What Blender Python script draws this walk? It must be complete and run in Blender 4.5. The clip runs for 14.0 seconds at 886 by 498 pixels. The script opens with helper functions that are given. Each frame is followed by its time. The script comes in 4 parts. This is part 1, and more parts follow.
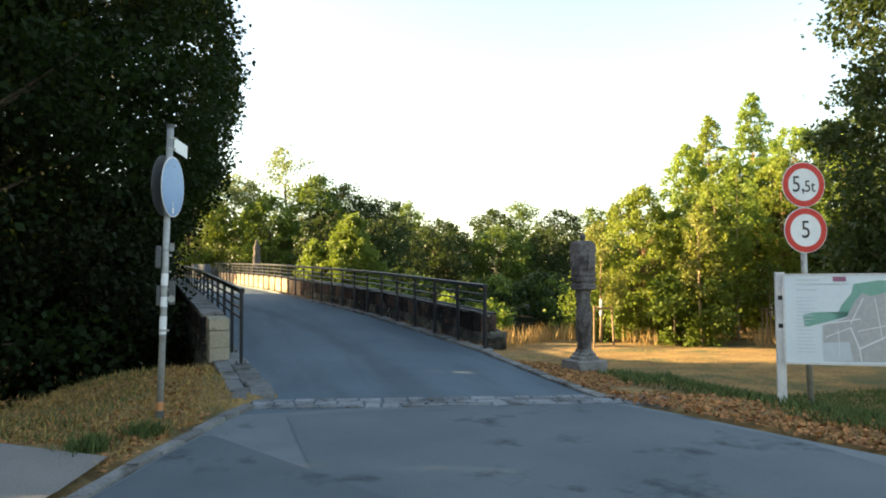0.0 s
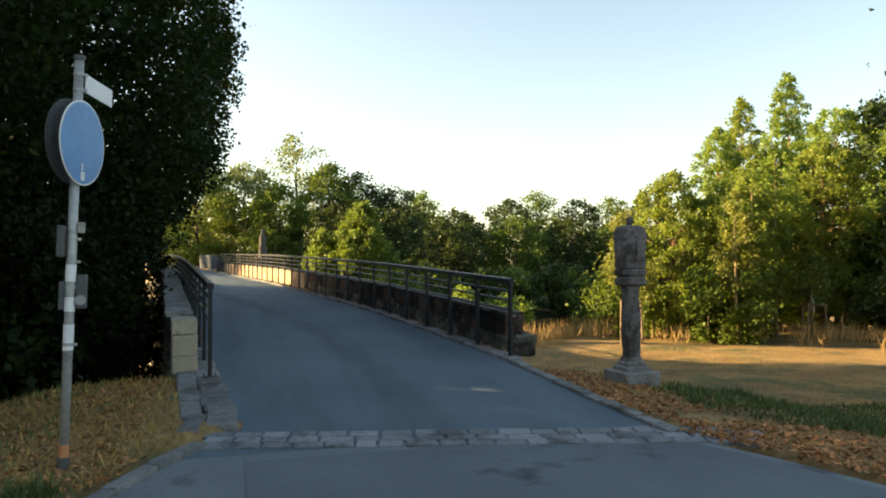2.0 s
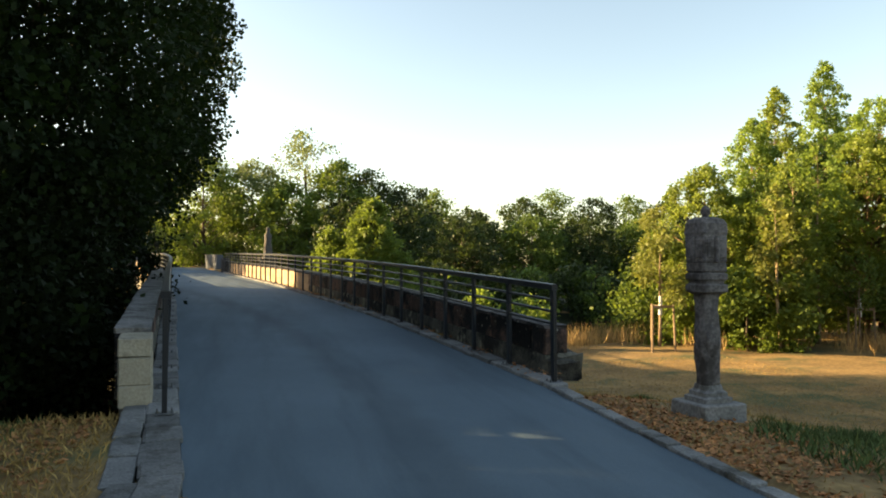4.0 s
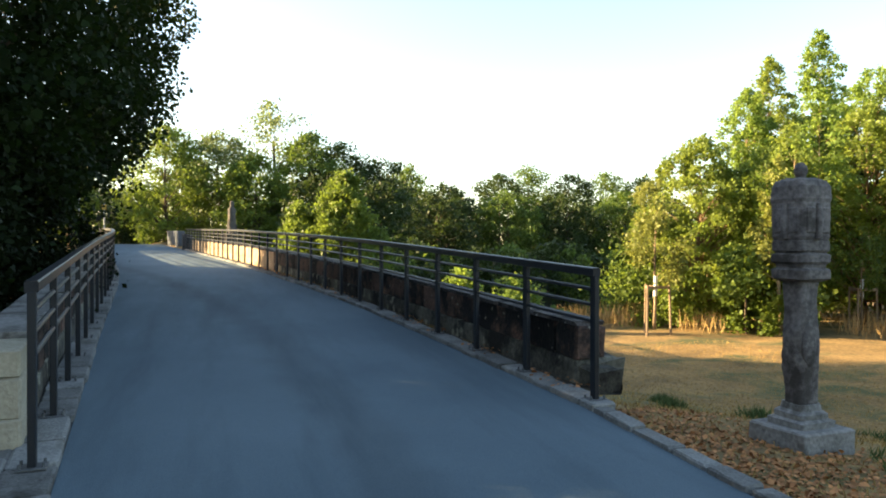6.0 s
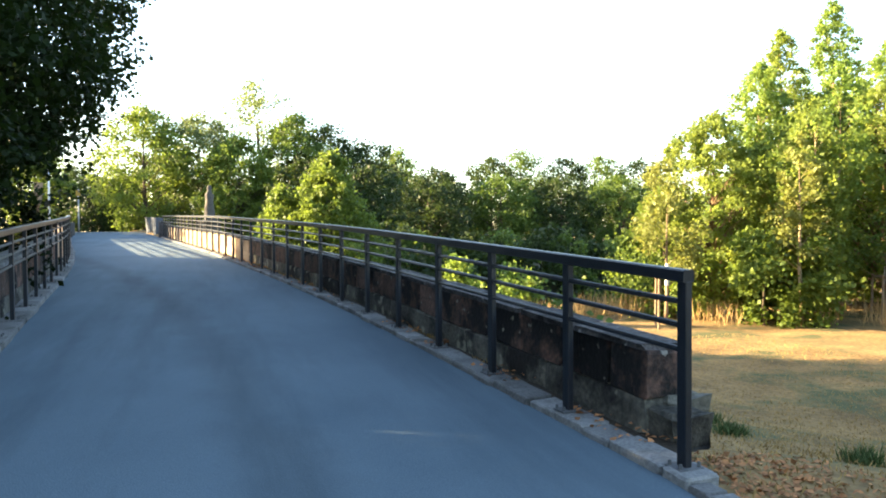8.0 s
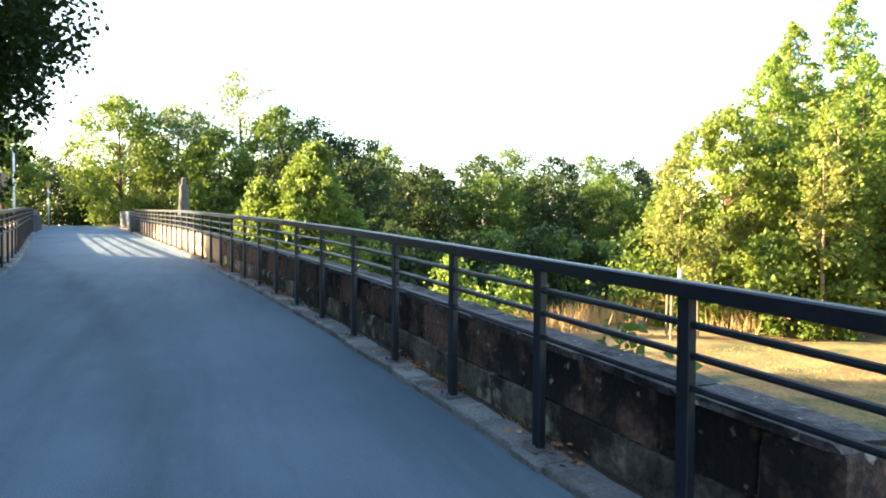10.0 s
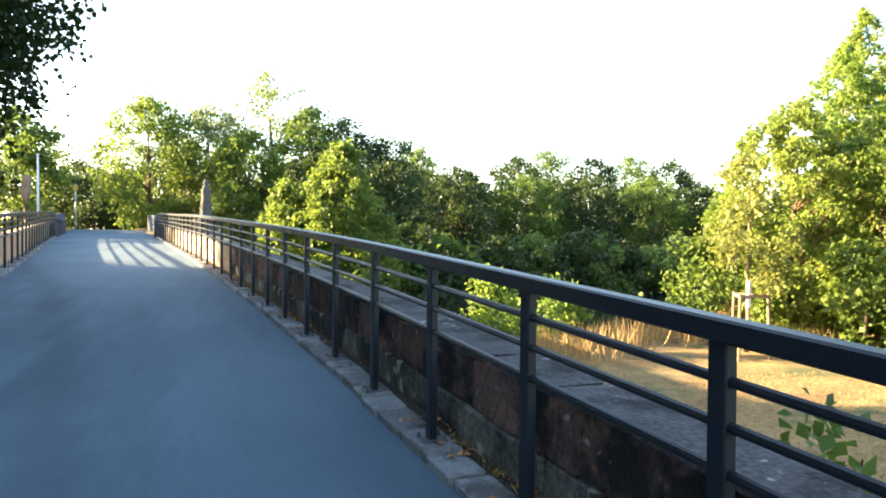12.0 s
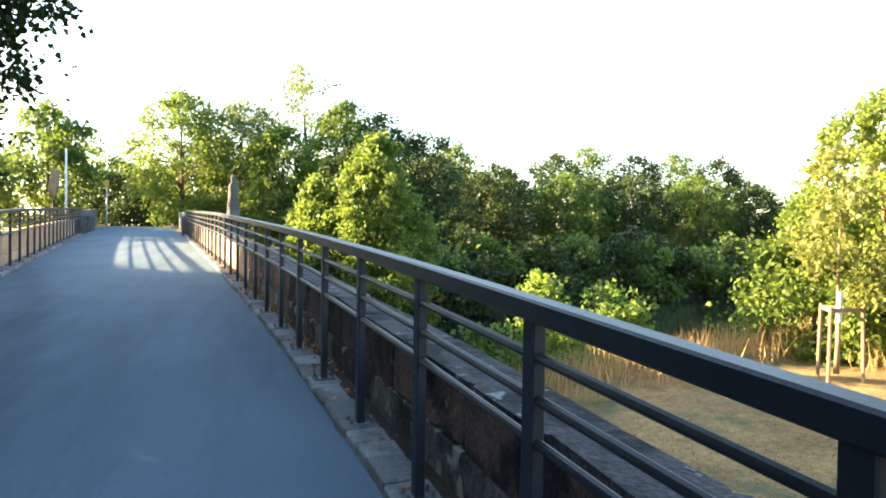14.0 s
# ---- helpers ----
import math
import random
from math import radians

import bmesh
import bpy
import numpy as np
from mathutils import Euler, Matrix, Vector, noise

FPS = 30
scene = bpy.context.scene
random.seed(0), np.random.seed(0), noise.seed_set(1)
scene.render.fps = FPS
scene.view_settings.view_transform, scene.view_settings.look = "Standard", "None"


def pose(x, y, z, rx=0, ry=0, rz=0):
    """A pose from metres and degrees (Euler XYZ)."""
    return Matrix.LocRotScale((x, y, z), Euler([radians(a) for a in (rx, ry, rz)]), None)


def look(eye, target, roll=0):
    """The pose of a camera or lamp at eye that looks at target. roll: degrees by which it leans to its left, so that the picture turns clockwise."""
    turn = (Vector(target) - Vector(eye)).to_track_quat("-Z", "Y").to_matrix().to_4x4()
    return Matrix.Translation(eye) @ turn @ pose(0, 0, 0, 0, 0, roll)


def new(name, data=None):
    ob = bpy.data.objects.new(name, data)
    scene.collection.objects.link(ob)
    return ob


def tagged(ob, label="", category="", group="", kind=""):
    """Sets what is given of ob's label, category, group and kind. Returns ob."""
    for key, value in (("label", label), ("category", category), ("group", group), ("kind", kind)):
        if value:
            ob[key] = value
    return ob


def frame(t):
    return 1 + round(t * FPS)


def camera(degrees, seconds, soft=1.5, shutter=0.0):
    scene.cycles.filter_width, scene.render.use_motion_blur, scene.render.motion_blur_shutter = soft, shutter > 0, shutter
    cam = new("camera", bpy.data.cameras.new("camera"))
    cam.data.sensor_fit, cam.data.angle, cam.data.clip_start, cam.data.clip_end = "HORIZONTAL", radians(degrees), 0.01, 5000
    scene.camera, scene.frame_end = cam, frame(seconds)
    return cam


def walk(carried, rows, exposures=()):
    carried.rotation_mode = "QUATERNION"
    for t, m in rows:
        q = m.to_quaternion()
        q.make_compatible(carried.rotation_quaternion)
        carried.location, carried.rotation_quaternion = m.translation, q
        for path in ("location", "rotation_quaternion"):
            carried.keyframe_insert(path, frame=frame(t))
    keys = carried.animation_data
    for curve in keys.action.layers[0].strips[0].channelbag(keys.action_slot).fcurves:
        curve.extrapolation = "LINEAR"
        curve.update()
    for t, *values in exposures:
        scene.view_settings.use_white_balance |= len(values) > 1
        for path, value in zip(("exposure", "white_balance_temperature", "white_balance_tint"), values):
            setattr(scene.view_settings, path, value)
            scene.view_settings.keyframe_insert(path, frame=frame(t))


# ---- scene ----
cam = camera(64.6, 14.0, soft=1.85)
PATH = [
    (0, (-0.062, -0.021, 1.485), (0.548, 1.881, 1.572), -0.3),
    (0.5, (0.078, 0.46, 1.505), (0.674, 2.366, 1.61), -1.3),
    (1, (0.243, 0.938, 1.507), (0.826, 2.847, 1.634), -0.6),
    (1.5, (0.39, 1.417, 1.504), (0.99, 3.323, 1.597), -0.7),
    (2, (0.537, 1.947, 1.504), (1.107, 3.863, 1.567), -0.2),
    (2.5, (0.68, 2.468, 1.509), (1.181, 4.403, 1.568), -0.4),
    (5, (1.128, 4.959, 1.557), (1.707, 6.872, 1.62), 0.4),
    (5.5, (1.213, 5.508, 1.545), (1.811, 7.416, 1.566), 0.6),
    (6, (1.29, 6.028, 1.559), (1.904, 7.931, 1.557), -0.0),
    (6.5, (1.452, 6.551, 1.559), (2.067, 8.454, 1.52), -0.0),
    (7, (1.49, 6.974, 1.604), (2.127, 8.869, 1.56), -0.2),
    (7.5, (1.631, 7.467, 1.6), (2.267, 9.363, 1.557), -0.4),
    (10, (2.201, 9.875, 1.655), (2.879, 11.756, 1.605), 0.4),
    (10.5, (2.291, 10.392, 1.685), (2.898, 12.297, 1.65), 0.5),
    (11, (2.45, 10.866, 1.704), (3.044, 12.776, 1.688), 0.1),
    (11.5, (2.592, 11.348, 1.717), (3.14, 13.271, 1.694), 0.7),
    (12, (2.71, 11.754, 1.739), (3.3, 13.665, 1.698), 0.5),
    (12.5, (2.815, 12.226, 1.757), (3.418, 14.132, 1.698), 1.0),
    (13, (2.876, 12.7, 1.798), (3.497, 14.6, 1.732), 0.9),
    (13.5, (2.975, 13.201, 1.838), (3.546, 15.116, 1.779), 0.8),
    (14, (3.053, 13.675, 1.819), (3.547, 15.613, 1.771), 0.9),
]
walk(cam, [(t, look(eye, target, roll)) for t, eye, target, roll in PATH],
     [(0.0, 2.55, 8100, 9), (1.5, 2.1, 8200, 9), (2.5, 2.0, 8300, 9), (5.0, 1.95, 8000, 9), (5.5, 2.08, 7600, 8), (6.0, 2.42, 7300, 8), (7.0, 3.07, 6850, 9), (7.5, 3.08, 6800, 9), (11.0, 3.30, 6680, 9), (14.0, 3.26, 6680, 9)])

# ---- world, sun ----
SUN_TO = Vector((-1.0, 0.46, 0.318)).normalized()
world = bpy.data.worlds.new("world")
scene.world = world
world.use_nodes = True
wn = world.node_tree
sky = wn.nodes.new("ShaderNodeTexSky")
sky.sky_type = "NISHITA"
sky.sun_disc = False
sky.sun_elevation = math.asin(SUN_TO.z)
sky.sun_rotation = math.atan2(SUN_TO.x, SUN_TO.y)
sky.dust_density = 1.2
wn.nodes["Background"].inputs["Strength"].default_value = 0.10
wn.links.new(sky.outputs[0], wn.nodes["Background"].inputs[0])
sun_data = bpy.data.lights.new("sun", "SUN")
sun_data.energy, sun_data.angle, sun_data.color = 5.0, radians(0.6), (1.0, 0.77, 0.46)
sun = new("sun", sun_data)
sun.matrix_world = look(SUN_TO * 60, (0, 0, 0))


# ---- materials ----
def material(name, low, high, rough=0.8, fine=40.0, coarse=1.2, bump=0.3, metal=0.0, random_part=0.0, stain=None, stain_scale=0.8, stain_at=0.55, island=0.0, spec=0.3, streak=None, spots=None, spot_scale=9.0, spot_at=0.66):
    """Two scales of variation between two colours, fine relief, an optional stain colour, and a change from piece to piece."""
    m = bpy.data.materials.new(name)
    m.use_nodes = True
    n, l = m.node_tree.nodes, m.node_tree.links
    b = n["Principled BSDF"]
    geo = n.new("ShaderNodeNewGeometry")
    a, c = n.new("ShaderNodeTexNoise"), n.new("ShaderNodeTexNoise")
    a.inputs["Scale"].default_value, c.inputs["Scale"].default_value = fine, coarse
    a.inputs["Detail"].default_value, c.inputs["Detail"].default_value = 4, 5
    for t in (a, c):
        l.new(geo.outputs["Position"], t.inputs["Vector"])
    add = n.new("ShaderNodeMath")
    add.operation = "ADD"
    l.new(a.outputs["Fac"], add.inputs[0])
    l.new(c.outputs["Fac"], add.inputs[1])
    ramp = n.new("ShaderNodeMapRange")
    ramp.inputs["From Min"].default_value, ramp.inputs["From Max"].default_value = 0.7, 1.3
    l.new(add.outputs[0], ramp.inputs["Value"])
    mix = n.new("ShaderNodeMix")
    mix.data_type = "RGBA"
    mix.inputs["A"].default_value, mix.inputs["B"].default_value = (*low, 1), (*high, 1)
    l.new(ramp.outputs[0], mix.inputs["Factor"])
    out = mix.outputs["Result"]
    if stain:
        s = n.new("ShaderNodeTexNoise")
        s.inputs["Scale"].default_value, s.inputs["Detail"].default_value, s.inputs["Roughness"].default_value = stain_scale, 6, 0.65
        if streak:
            mp = n.new("ShaderNodeMapping")
            mp.inputs["Scale"].default_value = streak
            mp.inputs["Rotation"].default_value = (0, 0, -0.13)
            l.new(geo.outputs["Position"], mp.inputs["Vector"])
            l.new(mp.outputs[0], s.inputs["Vector"])
            s.inputs["Scale"].default_value = 1.6
        else:
            l.new(geo.outputs["Position"], s.inputs["Vector"])
        sr = n.new("ShaderNodeMapRange")
        sr.inputs["From Min"].default_value, sr.inputs["From Max"].default_value = stain_at, stain_at + (0.3 if streak else 0.12)
        l.new(s.outputs["Fac"], sr.inputs["Value"])
        sm = n.new("ShaderNodeMix")
        sm.data_type = "RGBA"
        l.new(sr.outputs[0], sm.inputs["Factor"])
        l.new(out, sm.inputs["A"])
        sm.inputs["B"].default_value = (*stain, 1)
        out = sm.outputs["Result"]
    if spots:
        s = n.new("ShaderNodeTexNoise")
        s.inputs["Scale"].default_value, s.inputs["Detail"].default_value = spot_scale, 3
        l.new(geo.outputs["Position"], s.inputs["Vector"])
        sr = n.new("ShaderNodeMapRange")
        sr.inputs["From Min"].default_value, sr.inputs["From Max"].default_value = spot_at, spot_at + 0.05
        l.new(s.outputs["Fac"], sr.inputs["Value"])
        sm = n.new("ShaderNodeMix")
        sm.data_type = "RGBA"
        l.new(sr.outputs[0], sm.inputs["Factor"])
        l.new(out, sm.inputs["A"])
        sm.inputs["B"].default_value = (*spots, 1)
        out = sm.outputs["Result"]
    if random_part or island:
        hsv = n.new("ShaderNodeHueSaturation")
        mr = n.new("ShaderNodeMapRange")
        k = random_part or island
        mr.inputs["To Min"].default_value, mr.inputs["To Max"].default_value = 1 - k, 1 + k
        if island:
            l.new(geo.outputs["Random Per Island"], mr.inputs["Value"])
        else:
            info = n.new("ShaderNodeObjectInfo")
            l.new(info.outputs["Random"], mr.inputs["Value"])
        l.new(mr.outputs[0], hsv.inputs["Value"])
        l.new(out, hsv.inputs["Color"])
        out = hsv.outputs["Color"]
    l.new(out, b.inputs["Base Color"])
    b.inputs["Roughness"].default_value, b.inputs["Metallic"].default_value = rough, metal
    b.inputs["Specular IOR Level"].default_value = spec
    if bump:
        bp = n.new("ShaderNodeBump")
        bp.inputs["Strength"].default_value, bp.inputs["Distance"].default_value = bump, 0.02
        l.new(a.outputs["Fac"], bp.inputs["Height"])
        l.new(bp.outputs[0], b.inputs["Normal"])
    return m


def leaf_material(name, dark, light, through_light, share=0.4, gloss=0.25):
    """Leaves: a colour from leaf to leaf, and light that comes through them."""
    m = bpy.data.materials.new(name)
    m.use_nodes = True
    n, l = m.node_tree.nodes, m.node_tree.links
    b = n["Principled BSDF"]
    geo = n.new("ShaderNodeNewGeometry")
    big = n.new("ShaderNodeTexNoise")
    big.inputs["Scale"].default_value = 0.7
    l.new(geo.outputs["Position"], big.inputs["Vector"])
    f = n.new("ShaderNodeMath")
    f.operation = "MULTIPLY_ADD"
    l.new(geo.outputs["Random Per Island"], f.inputs[0])
    f.inputs[1].default_value = 0.6
    g = n.new("ShaderNodeMath")
    g.operation = "MULTIPLY_ADD"
    l.new(big.outputs["Fac"], g.inputs[0])
    g.inputs[1].default_value, g.inputs[2].default_value = 1.2, -0.4
    l.new(g.outputs[0], f.inputs[2])
    mix = n.new("ShaderNodeMix")
    mix.data_type = "RGBA"
    mix.clamp_factor = True
    mix.inputs["A"].default_value, mix.inputs["B"].default_value = (*dark, 1), (*light, 1)
    l.new(f.outputs[0], mix.inputs["Factor"])
    l.new(mix.outputs["Result"], b.inputs["Base Color"])
    b.inputs["Roughness"].default_value = 0.55
    b.inputs["Specular IOR Level"].default_value = gloss
    tr = n.new("ShaderNodeBsdfTranslucent")
    tr.inputs["Color"].default_value = (*through_light, 1)
    ms = n.new("ShaderNodeMixShader")
    ms.inputs[0].default_value = share
    l.new(b.outputs[0], ms.inputs[1])
    l.new(tr.outputs[0], ms.inputs[2])
    l.new(ms.outputs[0], n["Material Output"].inputs["Surface"])
    return m


M = {
    "asphalt": material("asphalt", (0.067, 0.106, 0.137), (0.121, 0.171, 0.207), 0.85, 120, 0.5, 0.35, stain=(0.057, 0.089, 0.113), stain_scale=0.35, stain_at=0.46, streak=(1.0, 0.12, 1.0)),
    "old_asphalt": material("old_asphalt", (0.122, 0.150, 0.166), (0.200, 0.232, 0.246), 0.9, 90, 1.4, 0.5, stain=(0.062, 0.079, 0.091), stain_scale=0.9, stain_at=0.57),
    "rough_patch": material("rough_patch", (0.092, 0.118, 0.136), (0.155, 0.187, 0.205), 0.88, 110, 0.8, 0.5, stain=(0.038, 0.051, 0.060), stain_scale=1.1, stain_at=0.57),
    "patch": material("patch", (0.076, 0.100, 0.117), (0.128, 0.157, 0.175), 0.85, 130, 0.8, 0.4, stain=(0.032, 0.044, 0.053), stain_scale=1.1, stain_at=0.57),
    "path": material("path", (0.18, 0.17, 0.16), (0.29, 0.272, 0.255), 0.9, 60, 1.0, 0.4),
    "kerb": material("kerb", (0.125, 0.128, 0.127), (0.255, 0.255, 0.25), 0.88, 45, 3.0, 0.7, random_part=0.28, stain=(0.085, 0.083, 0.075), stain_scale=2.4, stain_at=0.52),
    "sett": material("sett", (0.15, 0.165, 0.18), (0.28, 0.295, 0.31), 0.88, 45, 3.0, 0.6, random_part=0.22, stain=(0.085, 0.09, 0.09), stain_scale=2.4, stain_at=0.52),
    "sandstone": material("sandstone", (0.042, 0.032, 0.028), (0.195, 0.108, 0.080), 0.92, 30, 2.8, 0.8, random_part=0.45, stain=(0.014, 0.013, 0.013), stain_scale=1.7, stain_at=0.445, spots=(0.22, 0.20, 0.17), spot_at=0.665),
    # sandstone paled to a cream that stands for sunlight on it
    "sunlit_sandstone": material("sunlit_sandstone", (0.34, 0.235, 0.15), (0.54, 0.40, 0.27), 0.9, 30, 2.8, 0.5, random_part=0.15, stain=(0.24, 0.15, 0.095), stain_scale=2.2, stain_at=0.58),
    "plinth_stone": material("plinth_stone", (0.056, 0.053, 0.046), (0.18, 0.172, 0.142), 0.92, 26, 2.0, 0.9, random_part=0.25, stain=(0.020, 0.018, 0.017), stain_scale=1.5, stain_at=0.46, spots=(0.27, 0.265, 0.215), spot_scale=4.0, spot_at=0.60),
    "pale_stone": material("pale_stone", (0.34, 0.30, 0.23), (0.50, 0.45, 0.35), 0.85, 40, 3.0, 0.4, random_part=0.1, stain=(0.2, 0.18, 0.14), stain_scale=3),
    "cap_stone": material("cap_stone", (0.040, 0.036, 0.036), (0.150, 0.132, 0.126), 0.9, 40, 2.2, 0.8, random_part=0.25, stain=(0.020, 0.018, 0.018), stain_scale=2.2, stain_at=0.46, spots=(0.27, 0.26, 0.24), spot_scale=12),
    "mortar": material("mortar", (0.16, 0.15, 0.13), (0.26, 0.24, 0.2), 0.95, 60, 3, 0.6, stain=(0.06, 0.055, 0.05), stain_scale=1.5, stain_at=0.5),
    "slab_stone": material("slab_stone", (0.14, 0.138, 0.135), (0.32, 0.31, 0.30), 0.9, 28, 3.5, 0.45, stain=(0.09, 0.083, 0.075), stain_scale=3.0, stain_at=0.52),
    "column": material("column", (0.075, 0.068, 0.068), (0.225, 0.205, 0.20), 0.9, 28, 3.5, 0.45, stain=(0.06, 0.053, 0.05), stain_scale=3.0, stain_at=0.5),
    "steel": material("steel", (0.007, 0.009, 0.013), (0.013, 0.016, 0.022), 0.42, 80, 4, 0.08, spec=0.42),
    "bright_steel": material("bright_steel", (0.45, 0.46, 0.47), (0.6, 0.6, 0.6), 0.4, 50, 5, 0.05, metal=0.8),
    "galvanised": material("galvanised", (0.30, 0.31, 0.31), (0.46, 0.47, 0.47), 0.5, 30, 6, 0.1, metal=0.35, stain=(0.22, 0.2, 0.18), stain_scale=5),
    "grey_paint": material("grey_paint", (0.075, 0.08, 0.085), (0.11, 0.115, 0.12), 0.5, 30, 5, 0.05),
    "white_plate": material("white_plate", (0.72, 0.74, 0.76), (0.82, 0.83, 0.84), 0.4, 30, 5, 0.03),
    "white_post": material("white_post", (0.55, 0.56, 0.57), (0.72, 0.72, 0.72), 0.45, 30, 5, 0.05),
    "blue_sign": material("blue_sign", (0.045, 0.22, 0.52), (0.06, 0.27, 0.60), 0.3, 20, 4, 0.0, spec=0.6),
    "red_sign": material("red_sign", (0.55, 0.035, 0.03), (0.66, 0.06, 0.05), 0.4, 20, 4, 0.0),
    "black_print": material("black_print", (0.02, 0.02, 0.022), (0.03, 0.03, 0.03), 0.5, 20, 4, 0.0),
    "orange_band": material("orange_band", (0.5, 0.2, 0.09), (0.6, 0.28, 0.14), 0.6, 20, 4, 0.05),
    "yellow_plate": material("yellow_plate", (0.36, 0.22, 0.04), (0.46, 0.30, 0.06), 0.6, 20, 4, 0.05),
    "map_ground": material("map_ground", (0.66, 0.76, 0.84), (0.72, 0.81, 0.88), 0.3, 20, 3, 0.0, spec=0.5),
    "map_green": material("map_green", (0.16, 0.38, 0.33), (0.22, 0.45, 0.38), 0.3, 60, 8, 0.0),
    "map_town": material("map_town", (0.36, 0.39, 0.42), (0.5, 0.51, 0.52), 0.3, 90, 20, 0.0),
    "map_grey": material("map_grey", (0.52, 0.59, 0.66), (0.58, 0.65, 0.72), 0.3, 40, 10, 0.0),
    "map_violet": material("map_violet", (0.30, 0.12, 0.2), (0.4, 0.16, 0.25), 0.3, 40, 10, 0.0),
    "bark": material("bark", (0.055, 0.042, 0.03), (0.13, 0.10, 0.075), 0.95, 25, 4, 0.8),
    "warm_bark": material("warm_bark", (0.16, 0.10, 0.06), (0.30, 0.2, 0.12), 0.95, 25, 4, 0.8),
    "pale_bark": material("pale_bark", (0.24, 0.17, 0.10), (0.42, 0.32, 0.20), 0.95, 25, 4, 0.6),
    "stake_wood": material("stake_wood", (0.17, 0.115, 0.07), (0.30, 0.22, 0.145), 0.85, 30, 5, 0.4),
    "dry_grass": material("dry_grass", (0.24, 0.150, 0.048), (0.44, 0.285, 0.098), 0.9, 20, 0.5, 0.0, island=0.4),
    "green_grass": material("green_grass", (0.05, 0.085, 0.025), (0.10, 0.14, 0.045), 0.9, 20, 0.5, 0.0, island=0.35),
    "litter": material("litter", (0.25, 0.105, 0.042), (0.53, 0.245, 0.098), 0.85, 25, 3, 0.0, island=0.5),
    "reed": material("reed", (0.30, 0.19, 0.075), (0.48, 0.33, 0.15), 0.9, 20, 1.0, 0.0, island=0.4),
    "dark_panel": material("dark_panel", (0.075, 0.085, 0.10), (0.12, 0.13, 0.15), 0.8, 20, 1.5, 0.3),
    "statue": material("statue", (0.07, 0.062, 0.055), (0.14, 0.125, 0.11), 0.9, 30, 4, 0.5),
    # maple leaves darker than real ones, to stand for shade
    "leaf_maple_shade": leaf_material("leaf_maple_shade", (0.005, 0.010, 0.004), (0.019, 0.034, 0.010), (0.045, 0.08, 0.012), 0.2, 0.08),
    "leaf_bright": leaf_material("leaf_bright", (0.05, 0.09, 0.016), (0.18, 0.24, 0.05), (0.23, 0.31, 0.045), 0.36),
    "leaf_mid": leaf_material("leaf_mid", (0.026, 0.054, 0.013), (0.125, 0.185, 0.040), (0.18, 0.26, 0.04), 0.35),
    "leaf_yellow": leaf_material("leaf_yellow", (0.10, 0.115, 0.03), (0.22, 0.245, 0.065), (0.28, 0.30, 0.06), 0.38),
    "leaf_pale": leaf_material("leaf_pale", (0.08, 0.11, 0.045), (0.19, 0.23, 0.10), (0.23, 0.29, 0.095), 0.36),
    # leaf colour darkened for trees that stand in shade
    "leaf_shade": leaf_material("leaf_shade", (0.012, 0.025, 0.008), (0.048, 0.076, 0.021), (0.07, 0.108, 0.02), 0.28),
}

# lighter leaf tones with the golden sunlight put into them
M["leaf_sun_gold"] = leaf_material("leaf_sun_gold", (0.036, 0.064, 0.013), (0.235, 0.30, 0.064), (0.34, 0.41, 0.07), 0.43)
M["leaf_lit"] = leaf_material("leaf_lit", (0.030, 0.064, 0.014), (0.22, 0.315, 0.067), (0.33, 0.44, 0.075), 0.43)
# near-black leaves: the gloom below the trees is put into the colour
M["undergrowth_shade"] = leaf_material("undergrowth_shade", (0.005, 0.009, 0.003), (0.014, 0.022, 0.008), (0.02, 0.03, 0.006), 0.15, 0.06)
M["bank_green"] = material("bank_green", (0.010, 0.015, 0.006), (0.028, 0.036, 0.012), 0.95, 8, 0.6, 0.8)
# gutter dirt, and grove soil with shade put into the dark colour
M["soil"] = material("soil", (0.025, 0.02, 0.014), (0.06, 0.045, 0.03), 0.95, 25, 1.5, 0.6)



